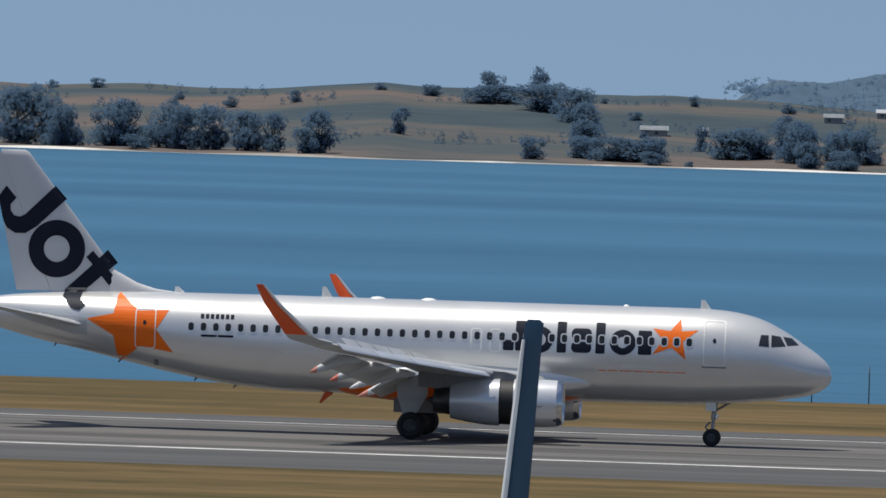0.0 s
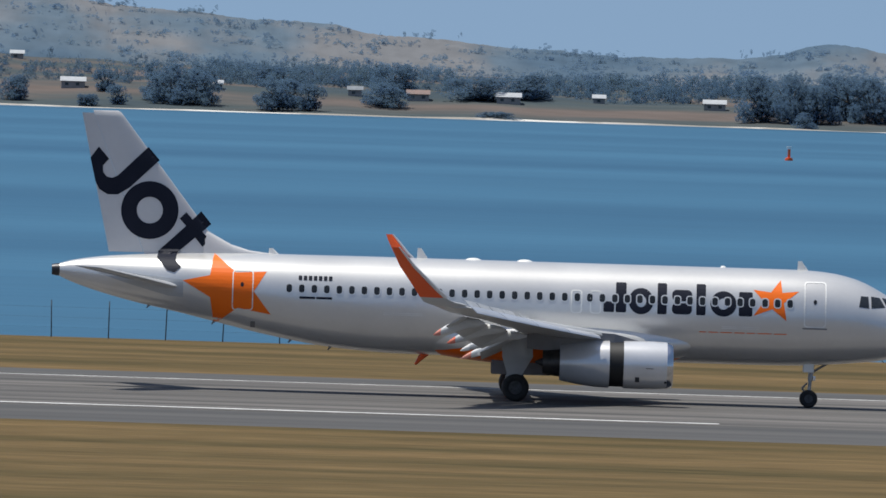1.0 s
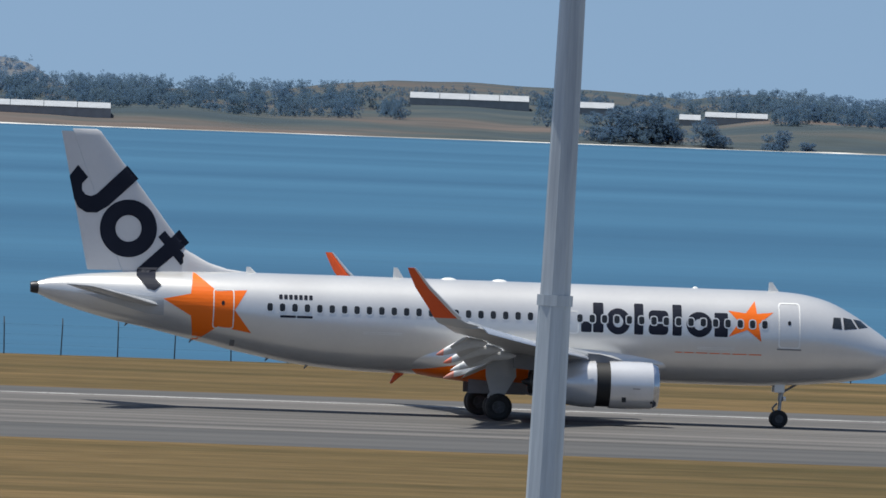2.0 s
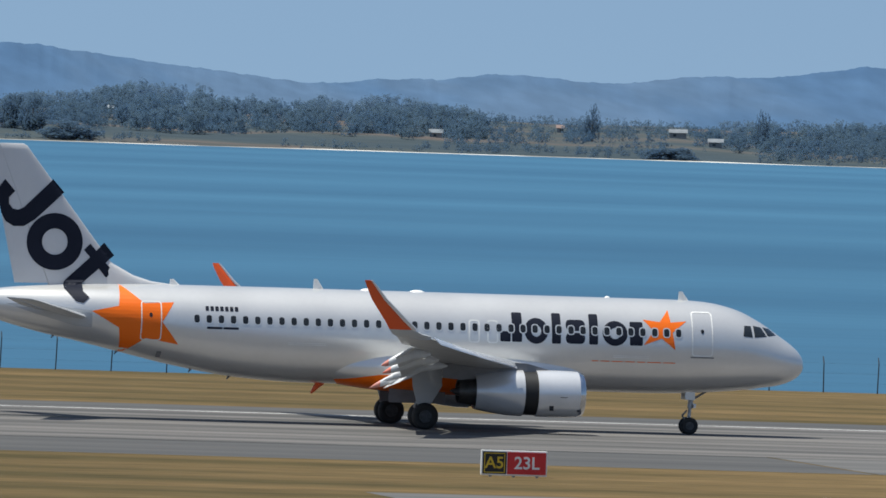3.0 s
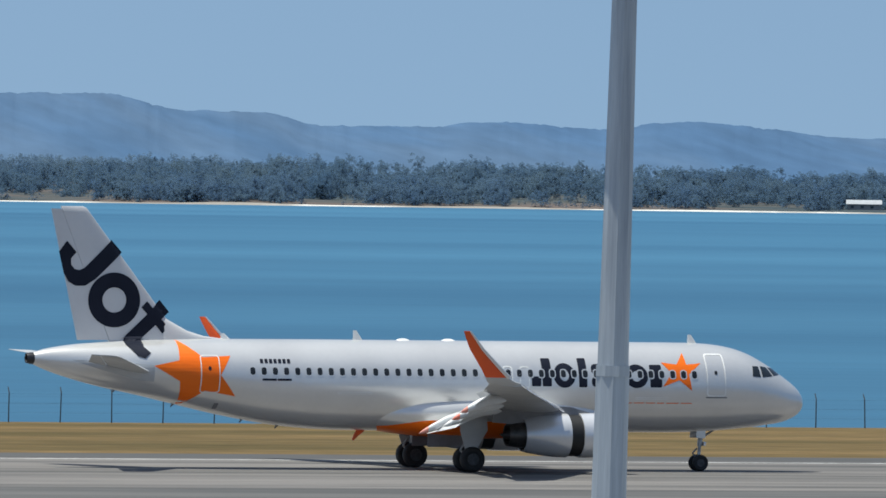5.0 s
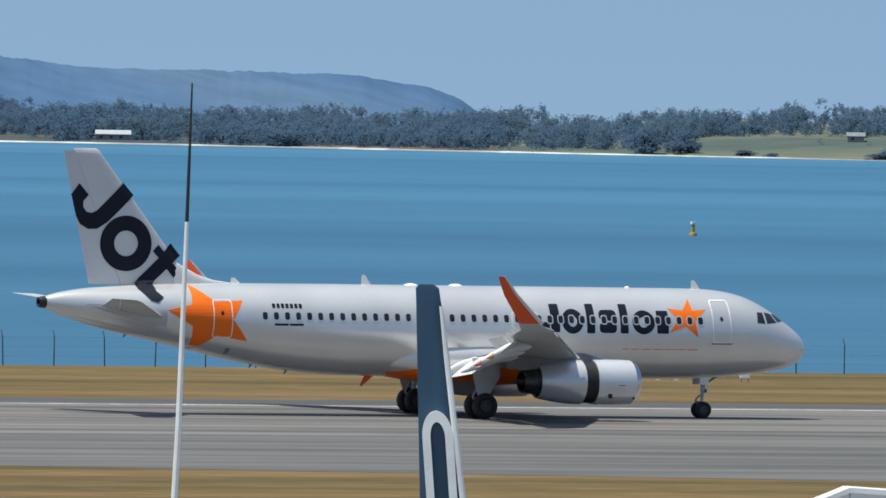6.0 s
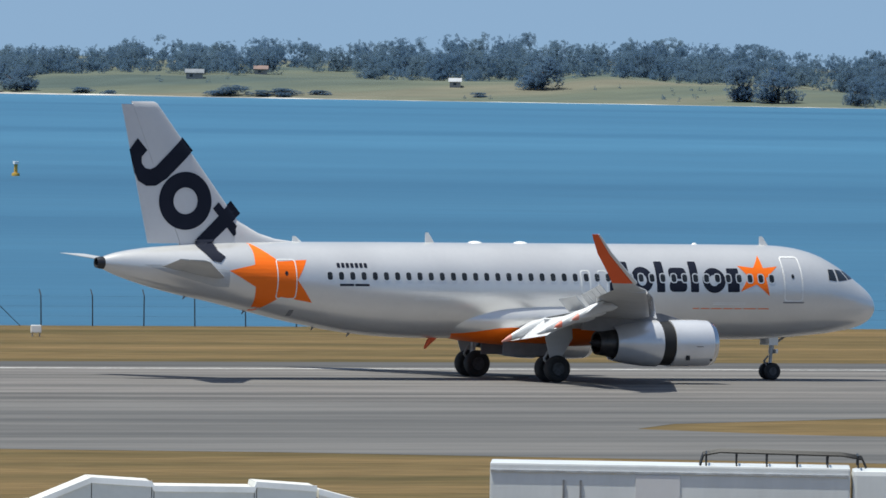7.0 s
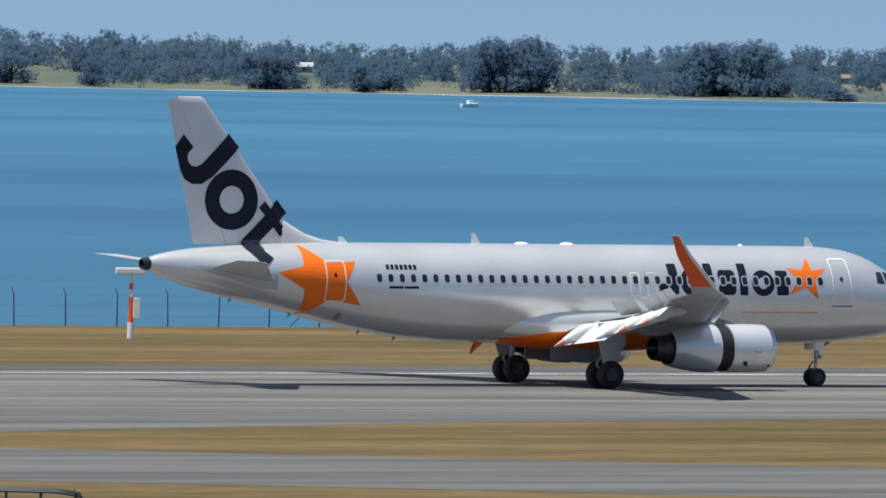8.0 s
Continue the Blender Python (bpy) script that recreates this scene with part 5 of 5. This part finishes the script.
for az, d, w, h in SHEDS:
    glasshouse(az, d, w, h)


def buoy(az, r, h, mat, label):
    t = tagged(new("buoy"), label, "buoy")
    smooth(part("float", lathe(bmesh.new(), [(-0.4, 0.25 * h), (0.0, 0.30 * h), (0.18 * h, 0.26 * h), (0.2 * h, 0.1 * h)], (0, 0, 0), 14, "z", True), mat, t))
    part("column", box(bmesh.new(), (-0.1 * h, -0.1 * h, 0.15 * h), (0.1 * h, 0.1 * h, 0.8 * h), 0.03), mat, t)
    part("topmark", box(bmesh.new(), (-0.16 * h, -0.16 * h, 0.8 * h), (0.16 * h, 0.16 * h, h), 0.04), WHITE, t)
    t.matrix_basis = Matrix.Translation(polar(az, r, SEA + 0.05))


buoy(24.82, 1514, 1.7, BUOY, "yellow channel buoy floating in the harbour")
buoy(16.66, 2139, 1.9, POST_DARK, "dark channel marker standing in the harbour")
buoy(2.31, 2264, 2.6, RED_ORANGE, "red channel marker standing in the harbour")
boat = tagged(new("boat"), "small white motor boat on the harbour", "boat")
part("hull", loft(bmesh.new(), [[(x, -w, 0.9 + s), (x, w, 0.9 + s), (x, w * 0.5, 0), (x, -w * 0.5, 0)] for x, w, s in ((-2.4, 0.9, 0), (0, 1.0, 0), (1.6, 0.7, 0.15), (2.6, 0.05, 0.35))]), WHITE, boat)
part("cabin", box(bmesh.new(), (-0.6, -0.6, 0.9), (0.9, 0.6, 1.7), 0.1), WHITE, boat)
boat.matrix_basis = Matrix.Translation(polar(30.43, 3050, SEA))

# ---- seaside fence, signs and markers ----
fence = tagged(new("fence"), "thin dark posts of a wire fence along the shore edge", "fence")
fence.location = (0, EDGE - 2.0, 0)
pm = None
for k in range(140):
    x = -55 + k * 2.85
    if pm is None:
        p = part("post", tube(bmesh.new(), [(0, 0, -0.3), (0, 0, 1.55), (0, 0.2, 1.85)], [0.034, 0.03, 0.026], 6), POST_DARK, fence)
        pm = p.data
    else:
        p = new("post", pm)
        p.parent = fence
    p.location = (x, 0, 0)
    p.rotation_euler = (radians(treernd.uniform(-2, 2)), radians(treernd.uniform(-2, 2)), 0)
    if k % 22 == 7:
        bm = tube(bmesh.new(), [(x - 1.7, 0, 0), (x, 0, 1.5)], 0.02, 5)
        tube(bm, [(x + 1.7, 0, 0), (x, 0, 1.5)], 0.02, 5)
        part("brace", bm, POST_DARK, fence)
bm = bmesh.new()
for z in (0.5, 1.0, 1.5):
    tube(bm, [(-55, 0, z), (345, 0, z)], 0.003, 4)
part("wire", bm, POST_DARK, fence)


def lettering(name, text, size, mat, parent, at, turn=0):
    c = bpy.data.curves.new(name, "FONT")
    c.body, c.size, c.align_x, c.align_y, c.extrude, c.offset = text, size, "CENTER", "CENTER", 0.006, size * 0.016
    ob = new(name, c)
    c.materials.append(mat)
    ob.parent = parent
    ob.matrix_basis = Matrix.Translation(at) @ pose(0, 0, 0, 90, 0, turn)
    return ob


s = tagged(new("taxiway_sign"), "black and red taxiway sign reading A5 and 23L on the grass", "sign")
part("case", box(bmesh.new(), (-1.27, -0.13, 0.06), (1.27, 0.13, 1.02), 0.03), WHITE, s, "white sign case")
part("black_panel", box(bmesh.new(), (-1.22, -0.145, 0.12), (-0.30, -0.12, 0.96)), SIGN_BLACK, s, "black panel")
part("red_panel", box(bmesh.new(), (-0.27, -0.145, 0.12), (1.22, -0.12, 0.96)), SIGN_RED, s, "red panel")
bm = bmesh.new()
for lo, hi in (((-1.16, 0.16), (-0.36, 0.19)), ((-1.16, 0.89), (-0.36, 0.92)), ((-1.16, 0.16), (-1.13, 0.92)), ((-0.39, 0.16), (-0.36, 0.92))):
    box(bm, (lo[0], -0.152, lo[1]), (hi[0], -0.144, hi[1]))
part("border", bm, SIGN_YELLOW, s, "yellow border")
lettering("letters", "A5", 0.62, SIGN_YELLOW, s, (-0.76, -0.152, 0.53))
lettering("letters", "23L", 0.66, WHITE, s, (0.48, -0.152, 0.53))
for x in (-0.9, 0.0, 0.9):
    part("foot", box(bmesh.new(), (x - 0.05, -0.06, -0.05), (x + 0.05, 0.06, 0.1)), STEEL, s)
s.matrix_basis = pose(94.0, 450.2, 0, 0, 0, -4)

s = tagged(new("distance_sign"), "small yellow distance board with dark bars beside the runway", "sign")
part("board", box(bmesh.new(), (-0.95, -0.05, 0.12), (0.95, 0.05, 0.70), 0.03), SIGN_YELLOW, s, "yellow board")
for x0, x1 in ((-0.5, -0.42), (-0.34, -0.12), (-0.05, 0.17), (0.24, 0.46)):
    part("bar", box(bmesh.new(), (x0, -0.06, 0.28), (x1, -0.045, 0.55)), SIGN_BLACK, s)
bm = bmesh.new()
for z in (0.14, 0.64):
    box(bm, (-0.9, -0.058, z), (0.9, -0.046, z + 0.035))
part("border", bm, SIGN_BLACK, s)
for x in (-0.7, 0.7):
    part("foot", box(bmesh.new(), (x - 0.04, -0.03, -0.05), (x + 0.04, 0.03, 0.14)), STEEL, s)
s.matrix_basis = pose(157.5, 545.5, 0, 0, 0, -14)

s = tagged(new("marker_board"), "white board reading HR3 on two posts by the fence", "sign")
part("board", box(bmesh.new(), (-0.95, -0.04, 0.75), (0.95, 0.04, 1.75), 0.02), WHITE, s, "white board")
lettering("letters", "HR3", 0.78, SIGN_BLACK, s, (0, -0.05, 1.25))
for x in (-0.6, 0.6):
    part("post", box(bmesh.new(), (x - 0.05, -0.03, -0.1), (x + 0.05, 0.03, 0.8)), WHITE, s)
s.matrix_basis = pose(253.6, 586, 0, 0, 0, -20)

s = tagged(new("marker_board"), "blank white board on two white posts by the fence", "sign")
part("board", box(bmesh.new(), (-0.75, -0.04, 0.9), (0.75, 0.04, 1.6), 0.02), WHITE, s, "white board")
for x in (-0.48, 0.48):
    part("post", box(bmesh.new(), (x - 0.11, -0.05, -0.1), (x + 0.11, 0.05, 0.95)), WHITE, s)
s.matrix_basis = pose(268.6, 584.2, 0, 0, 0, -20)
s = tagged(new("light_box"), "small white equipment box on short legs in the grass", "box")
part("case", box(bmesh.new(), (-0.25, -0.2, 0.18), (0.25, 0.2, 0.55), 0.04), WHITE, s)
for x in (-0.18, 0.18):
    part("leg", box(bmesh.new(), (x - 0.03, -0.03, -0.05), (x + 0.03, 0.03, 0.2)), STEEL, s)
s.matrix_basis = pose(272.0, 582, 0, 0, 0, -20)
copy_thing(s, pose(311.5, 582, 0, 0, 0, -20))

# red and white mast with a camera head
s = tagged(new("sensor_mast"), "red and white banded mast with a white sensor head", "mast")
for k, (z0, z1, r, mt) in enumerate(((-0.1, 0.75, 0.16, WHITE), (0.75, 1.0, 0.14, RED_ORANGE), (1.0, 1.3, 0.12, RED_ORANGE), (1.3, 1.95, 0.11, RED_ORANGE), (1.95, 2.3, 0.10, WHITE), (2.3, 2.6, 0.09, RED_ORANGE), (2.6, 3.0, 0.08, WHITE))):
    smooth(part("mast_band", tube(bmesh.new(), [(0, 0, z0), (0, 0, z1)], [r, r * 0.95], 12), mt, s))
part("control_box", box(bmesh.new(), (0.1, -0.2, 0.95), (0.42, 0.2, 1.9), 0.03), WHITE, s, "white box on the mast")
bm = box(bmesh.new(), (-0.75, -0.18, 3.0), (0.65, 0.18, 3.32), 0.08)
part("sensor_head", bm, WHITE, s, "white sensor head")
s.matrix_basis = pose(319.3, 581.2, 0, 0, 0, -20)

# windsock hanging limp
s = tagged(new("windsock"), "faded pink windsock hanging limp on a mast", "windsock")
smooth(part("mast", tube(bmesh.new(), [(0, 0, -0.2), (0, 0, 5.15)], [0.06, 0.04], 8), STEEL, s))
rings = []
for x, z, rx, ry in ((0.32, 4.62, 0.14, 0.16), (0.42, 4.75, 0.24, 0.22), (0.28, 4.98, 0.30, 0.26), (-0.12, 5.05, 0.34, 0.28), (-0.34, 4.8, 0.30, 0.26), (-0.36, 4.2, 0.24, 0.22), (-0.30, 3.4, 0.20, 0.19), (-0.26, 2.7, 0.18, 0.17), (-0.25, 2.3, 0.17, 0.15)):
    rings.append([(x + rx * math.cos(q) * (1 + 0.12 * math.sin(3 * q + z * 4)), ry * math.sin(q), z + (0.12 * math.cos(q) if z > 4.6 else 0)) for q in [k * math.tau / 18 for k in range(18)]])
smooth(part("sock", loft(bmesh.new(), rings), PINK, s, "limp pink cloth sock"), 70)
s.matrix_basis = pose(173.6, 575, 0)


# ---- near things on the apron ----
def lamp_mast(x, y, lean):
    t = tagged(new("lamp_mast"), "tall galvanised eight-sided steel lamp mast on the apron", "lamp post", "lamp masts")
    for z0, z1, r0, r1 in ((0, 6.2, 0.24, 0.185), (6.1, 12.55, 0.178, 0.138), (12.45, 16.4, 0.130, 0.098)):
        bm = tube(bmesh.new(), [(0, 0, z0), (0, 0, z1)], [r0, r1], 8)
        part("section", bm, GALVANISED, t, "galvanised mast section")
    bm = lathe(bmesh.new(), [(12.47, 0.150), (12.56, 0.150)], (0, 0, 0), 8, "z", True)
    part("collar", bm, GALVANISED, t)
    part("base_plate", box(bmesh.new(), (-0.35, -0.35, 0), (0.35, 0.35, 0.05), 0.01), STEEL, t)
    # Unseen disc above the view, added and sized to shade the upper mast.
    bm = lathe(bmesh.new(), [(16.35, 0.12), (16.35, 0.86), (16.5, 0.92), (16.65, 0.86), (16.7, 0.12)], (0, 0, 0), 24, "z", True)
    smooth(part("unseen_lamp_head", bm, GALVANISED, t, "round unseen lamp head, added to shade the upper mast"))
    t.matrix_basis = pose(x, y, 0.007, 0, lean, 0)
    return t


for az, lean in ((6.60, 1.2), (20.905, 1.0)):
    p = polar(az, 100, 0)
    off = math.tan(radians(lean)) * 13.2
    lamp_mast(p.x - off, p.y, lean)

t = tagged(new("whip_antenna"), "thin upright antenna, black above and white below", "antenna")
smooth(part("lower_rod", tube(bmesh.new(), [(-0.35, 0, 0), (-0.1, 0, 6), (0.02, 0, 11.1)], [0.09, 0.075, 0.05], 8), WHITE, t, "white lower rod"))
smooth(part("upper_rod", tube(bmesh.new(), [(0.02, 0, 11.08), (0.06, 0, 13), (0.09, 0, 14.55)], [0.048, 0.035, 0.02], 8), SIGN_BLACK, t, "black upper rod"))
part("base", box(bmesh.new(), (-0.6, -0.25, 0), (-0.1, 0.25, 0.4), 0.03), STEEL, t)
p = polar(22.50, 320, 0.007)
t.matrix_basis = Matrix.Translation(p)


def parked_wing(az, dist, top, w0, w1, lean, emblem, label):
    """The upturned tip of a parked aircraft's wing, on its trestle."""
    t = tagged(new("parked_wing_tip"), label, "wing")
    g = math.tan(radians(lean))
    rings = []
    for k in range(12):
        u = k / 11
        z = top - u * 5.2
        w = w0 + (w1 - w0) * u
        x = g * (z - top)
        if k == 0:
            rings.append(foil((x + w * 0.28, 0, z), (x - w * 0.36, 0, z), 0.06, (0, 1, 0), 9))
            z -= 0.09
        rings.append(foil((x + w / 2, 0, z), (x - w / 2, 0, z), 0.10 + 0.10 * u, (0, 1, 0), 9))
    smooth(part("winglet", loft(bmesh.new(), rings), TEAL_DARK, t, "dark teal upturned winglet"), 60)
    side = 1 if emblem else -1
    # White paint stands in for the glint along the metal edge.
    pts = [(g * (-0.5 - u * 4.7) + side * (w0 + (w1 - w0) * (0.1 + 0.9 * u)) * 0.47, -0.19, top - 0.5 - u * 4.7) for u in (0, 0.25, 0.5, 0.75, 1)]
    smooth(part("glint_strip", tube(bmesh.new(), pts, [0.04, 0.07, 0.075, 0.08, 0.08], 8), WHITE, t, "white strip painted as the glint on the metal edge"))
    if emblem:
        out, inn = [], []
        for k in range(17):
            q = math.pi * k / 16
            out.append((0.36 * math.cos(q), 0.62 * math.sin(q)))
            inn.append((0.17 * math.cos(q), 0.36 * math.sin(q)))
        loop = out + [(-0.36, -2.0), (-0.17, -2.0)] + inn[::-1] + [(0.17, -2.0), (0.36, -2.0)]
        bm = bmesh.new()
        zc = top - 3.55
        vs = [bm.verts.new((g * (zc + z - top) + x + 0.0, -0.26, zc + z)) for x, z in loop]
        for tri in geometry.tessellate_polygon([[Vector((x, z, 0)) for x, z in loop]]):
            bm.faces.new([vs[i] for i in tri])
        ex = bmesh.ops.extrude_face_region(bm, geom=bm.faces[:])
        bmesh.ops.translate(bm, verts=[v for v in ex["geom"] if isinstance(v, bmesh.types.BMVert)], vec=(0, 0.2, 0))
        bmesh.ops.recalc_face_normals(bm, faces=bm.faces[:])
        part("emblem", bm, WHITE, t, "plain white arch painted on the winglet")
    zb = top - 5.1
    xb = g * (zb - top)
    part("wing", loft(bmesh.new(), [foil((xb + w1 / 2, 0, zb), (xb - w1 / 2, 0, zb), 0.22, (0, 1, 0), 9), foil((xb + w1 * 0.6 - side * 0.6, 0, zb - 0.8), (xb - w1 * 0.8 - side * 0.6, 0, zb - 0.8), 0.3, (0, 1, 0), 9)]), WING_GREY, t)
    part("trestle", tube(bmesh.new(), [(xb - side * 0.6, 0, 0), (xb - side * 0.6, 0, zb - 0.7)], [0.35, 0.2], 10), STEEL, t)
    p = polar(az, dist, 0.007)
    t.matrix_basis = Matrix.Translation(p) @ pose(0, 0, 0, 0, 0, -az)
    return t


parked_wing(-3.85, 300, 9.0, 0.46, 0.66, 4.2, False, "dark glossy upturned wing tip of a parked aircraft")
parked_wing(23.58, 300, 9.97, 0.54, 1.05, -5.0, True, "dark teal wing tip with a white arch on a parked aircraft")


def rack_truck(x, y, heading, length, height):
    """A white box truck with a black pipe rack on its roof."""
    t = tagged(new("box_truck"), "white box truck with a black tubular roof rack on the apron", "truck", "apron vehicles")
    L = length
    part("body", box(bmesh.new(), (-L / 2, -1.25, 0.75), (L / 2 - 1.9, 1.25, height), 0.05), TRUCK_WHITE, t, "white box body")
    part("cab", box(bmesh.new(), (L / 2 - 1.85, -1.2, 0.6), (L / 2, 1.2, height - 0.06), 0.12), TRUCK_WHITE, t, "white cab")
    part("windscreen", box(bmesh.new(), (L / 2 - 0.35, -1.05, 1.9), (L / 2 + 0.015, 1.05, height - 0.75), 0.05), DARK_GLASS, t)
    for k in range(2):
        x0 = -L / 2 + 1.8 + k * 0.42
        part("latch", box(bmesh.new(), (x0, -1.29, height - 0.85), (x0 + 0.05, -1.25, height - 0.4)), SHADE_GREY, t, "dark latch on the side")
    part("side_door", box(bmesh.new(), (-L / 2 + 3.6, -1.275, 1.0), (-L / 2 + 4.7, -1.25, height - 0.25), 0.01), FIN_GREY, t)
    for z in (height - 0.22,):
        part("rail", box(bmesh.new(), (-L / 2 + 0.02, -1.29, z), (L / 2 - 1.95, -1.25, z + 0.05)), STEEL, t)
    x0, x1 = -L / 2 + L * 0.48, -L / 2 + L * 0.86
    z = height
    for y0 in (-1.0, -0.35, 0.35, 1.0):
        bm = tube(bmesh.new(), [(x0, y0, z), (x0 + 0.08, y0, z + 0.26), (x0 + 0.5, y0, z + 0.34), (x1 - 0.6, y0, z + 0.30), (x1 - 0.1, y0, z + 0.22), (x1, y0, z)], 0.03, 6)
        smooth(part("rack_rail", bm, SIGN_BLACK, t, "black rack tube"))
    for k in range(6):
        xx = x0 + 0.15 + (x1 - x0 - 0.35) * k / 5
        bm = tube(bmesh.new(), [(xx, -1.02, z), (xx, -1.02, z + 0.28), (xx, 1.02, z + 0.28), (xx, 1.02, z)], 0.028, 6)
        smooth(part("rack_hoop", bm, SIGN_BLACK, t, "black rack hoop"))
    for xx in (-L / 2 + 1.4, L / 2 - 1.3):
        for yy in (-1.05, 1.05):
            bm = lathe(bmesh.new(), [(yy - 0.14, 0.3), (yy - 0.14, 0.46), (yy - 0.1, 0.5), (yy + 0.1, 0.5), (yy + 0.14, 0.46), (yy + 0.14, 0.3)], (xx, 0, 0.5), 24, "y", True)
            smooth(part("wheel", bm, RUBBER, t))
    part("chassis", box(bmesh.new(), (-L / 2 + 0.1, -0.5, 0.45), (L / 2 - 0.2, 0.5, 0.76)), SHADE_GREY, t)
    t.matrix_basis = pose(x, y, 0.007, 0, 0, heading)
    return t


p = polar(14.02, 320, 0)
rack_truck(p.x, p.y, -12, 8.4, 4.03)
p = polar(27.90, 358, 0)
rack_truck(p.x, p.y, -28, 10.8, 4.05)


def stair_canopy(az, dist, outline, heading):
    """A white panelled canopy over mobile stairs; the outline gives its side."""
    t = tagged(new("boarding_canopy"), "cream-white panelled canopy of mobile boarding stairs", "canopy", "apron vehicles")
    for (xa, za), (xb, zb) in zip(outline, outline[1:]):
        if xb - xa < 0.05:
            continue
        ring = lambda x, z: [(x, -1.3, 1.0), (x, -1.3, z - 0.08), (x, -1.15, z), (x, 1.15, z), (x, 1.3, z - 0.08), (x, 1.3, 1.0)]
        part("panel", loft(bmesh.new(), [ring(xa + 0.01, za), ring(xb - 0.01, zb)]), CREAM, t, "cream-white canopy panel")
        part("trim", loft(bmesh.new(), [[(x, -1.34, z - 0.10), (x, -1.34, z + 0.03), (x, -1.2, z + 0.03), (x, -1.2, z - 0.10)] for x, z in ((xa, za), (xb, zb))]), WHITE, t)
    for x in (outline[0][0] + 0.6, outline[-1][0] - 0.6):
        for y in (-1.0, 1.0):
            bm = lathe(bmesh.new(), [(y - 0.12, 0.42), (y + 0.12, 0.42)], (x, 0, 0.42), 20, "y", True)
            smooth(part("wheel", bm, RUBBER, t))
    part("chassis", box(bmesh.new(), (outline[0][0], -0.9, 0.5), (outline[-1][0], 0.9, 1.02)), SHADE_GREY, t)
    p = polar(az, dist, 0.007)
    t.matrix_basis = Matrix.Translation(p) @ pose(0, 0, 0, 0, 0, heading)


stair_canopy(25.92, 330, [(-4.3, 3.92), (-3.9, 3.97), (-2.6, 4.52), (-1.25, 4.45), (-1.2, 4.35), (1.05, 4.35), (1.1, 4.47), (2.45, 4.39), (2.5, 4.32), (3.5, 4.07), (4.2, 3.97), (4.25, 3.77), (5.2, 3.67)], -22)
stair_canopy(24.49, 330, [(-1.6, 3.82), (-0.9, 3.87), (-0.85, 3.95), (0.2, 3.95), (0.25, 4.03), (1.5, 3.97)], -22)


def motions():
    walk(plane, [(t, pose(x, 516.03, 0.013)) for t, x in (
        (0, -21.90), (0.5, 2.54), (1, 27.05), (1.2, 36.65), (2.3, 88.55), (2.5, 97.74), (3, 120.56), (3.5, 142.89), (4, 164.65), (4.2, 173.42), (5.3, 217.82), (5.5, 225.22), (6, 244.00), (6.5, 263.67), (7, 281.84), (7.5, 302.33), (8, 321.36),
    )])
    for w, r in wheels:
        at = w.location.copy()
        walk(w, [(k / 30, pose(at.x, at.y, at.z, 0, (82 * k) % 360, 0)) for k in range(241)])


motions()
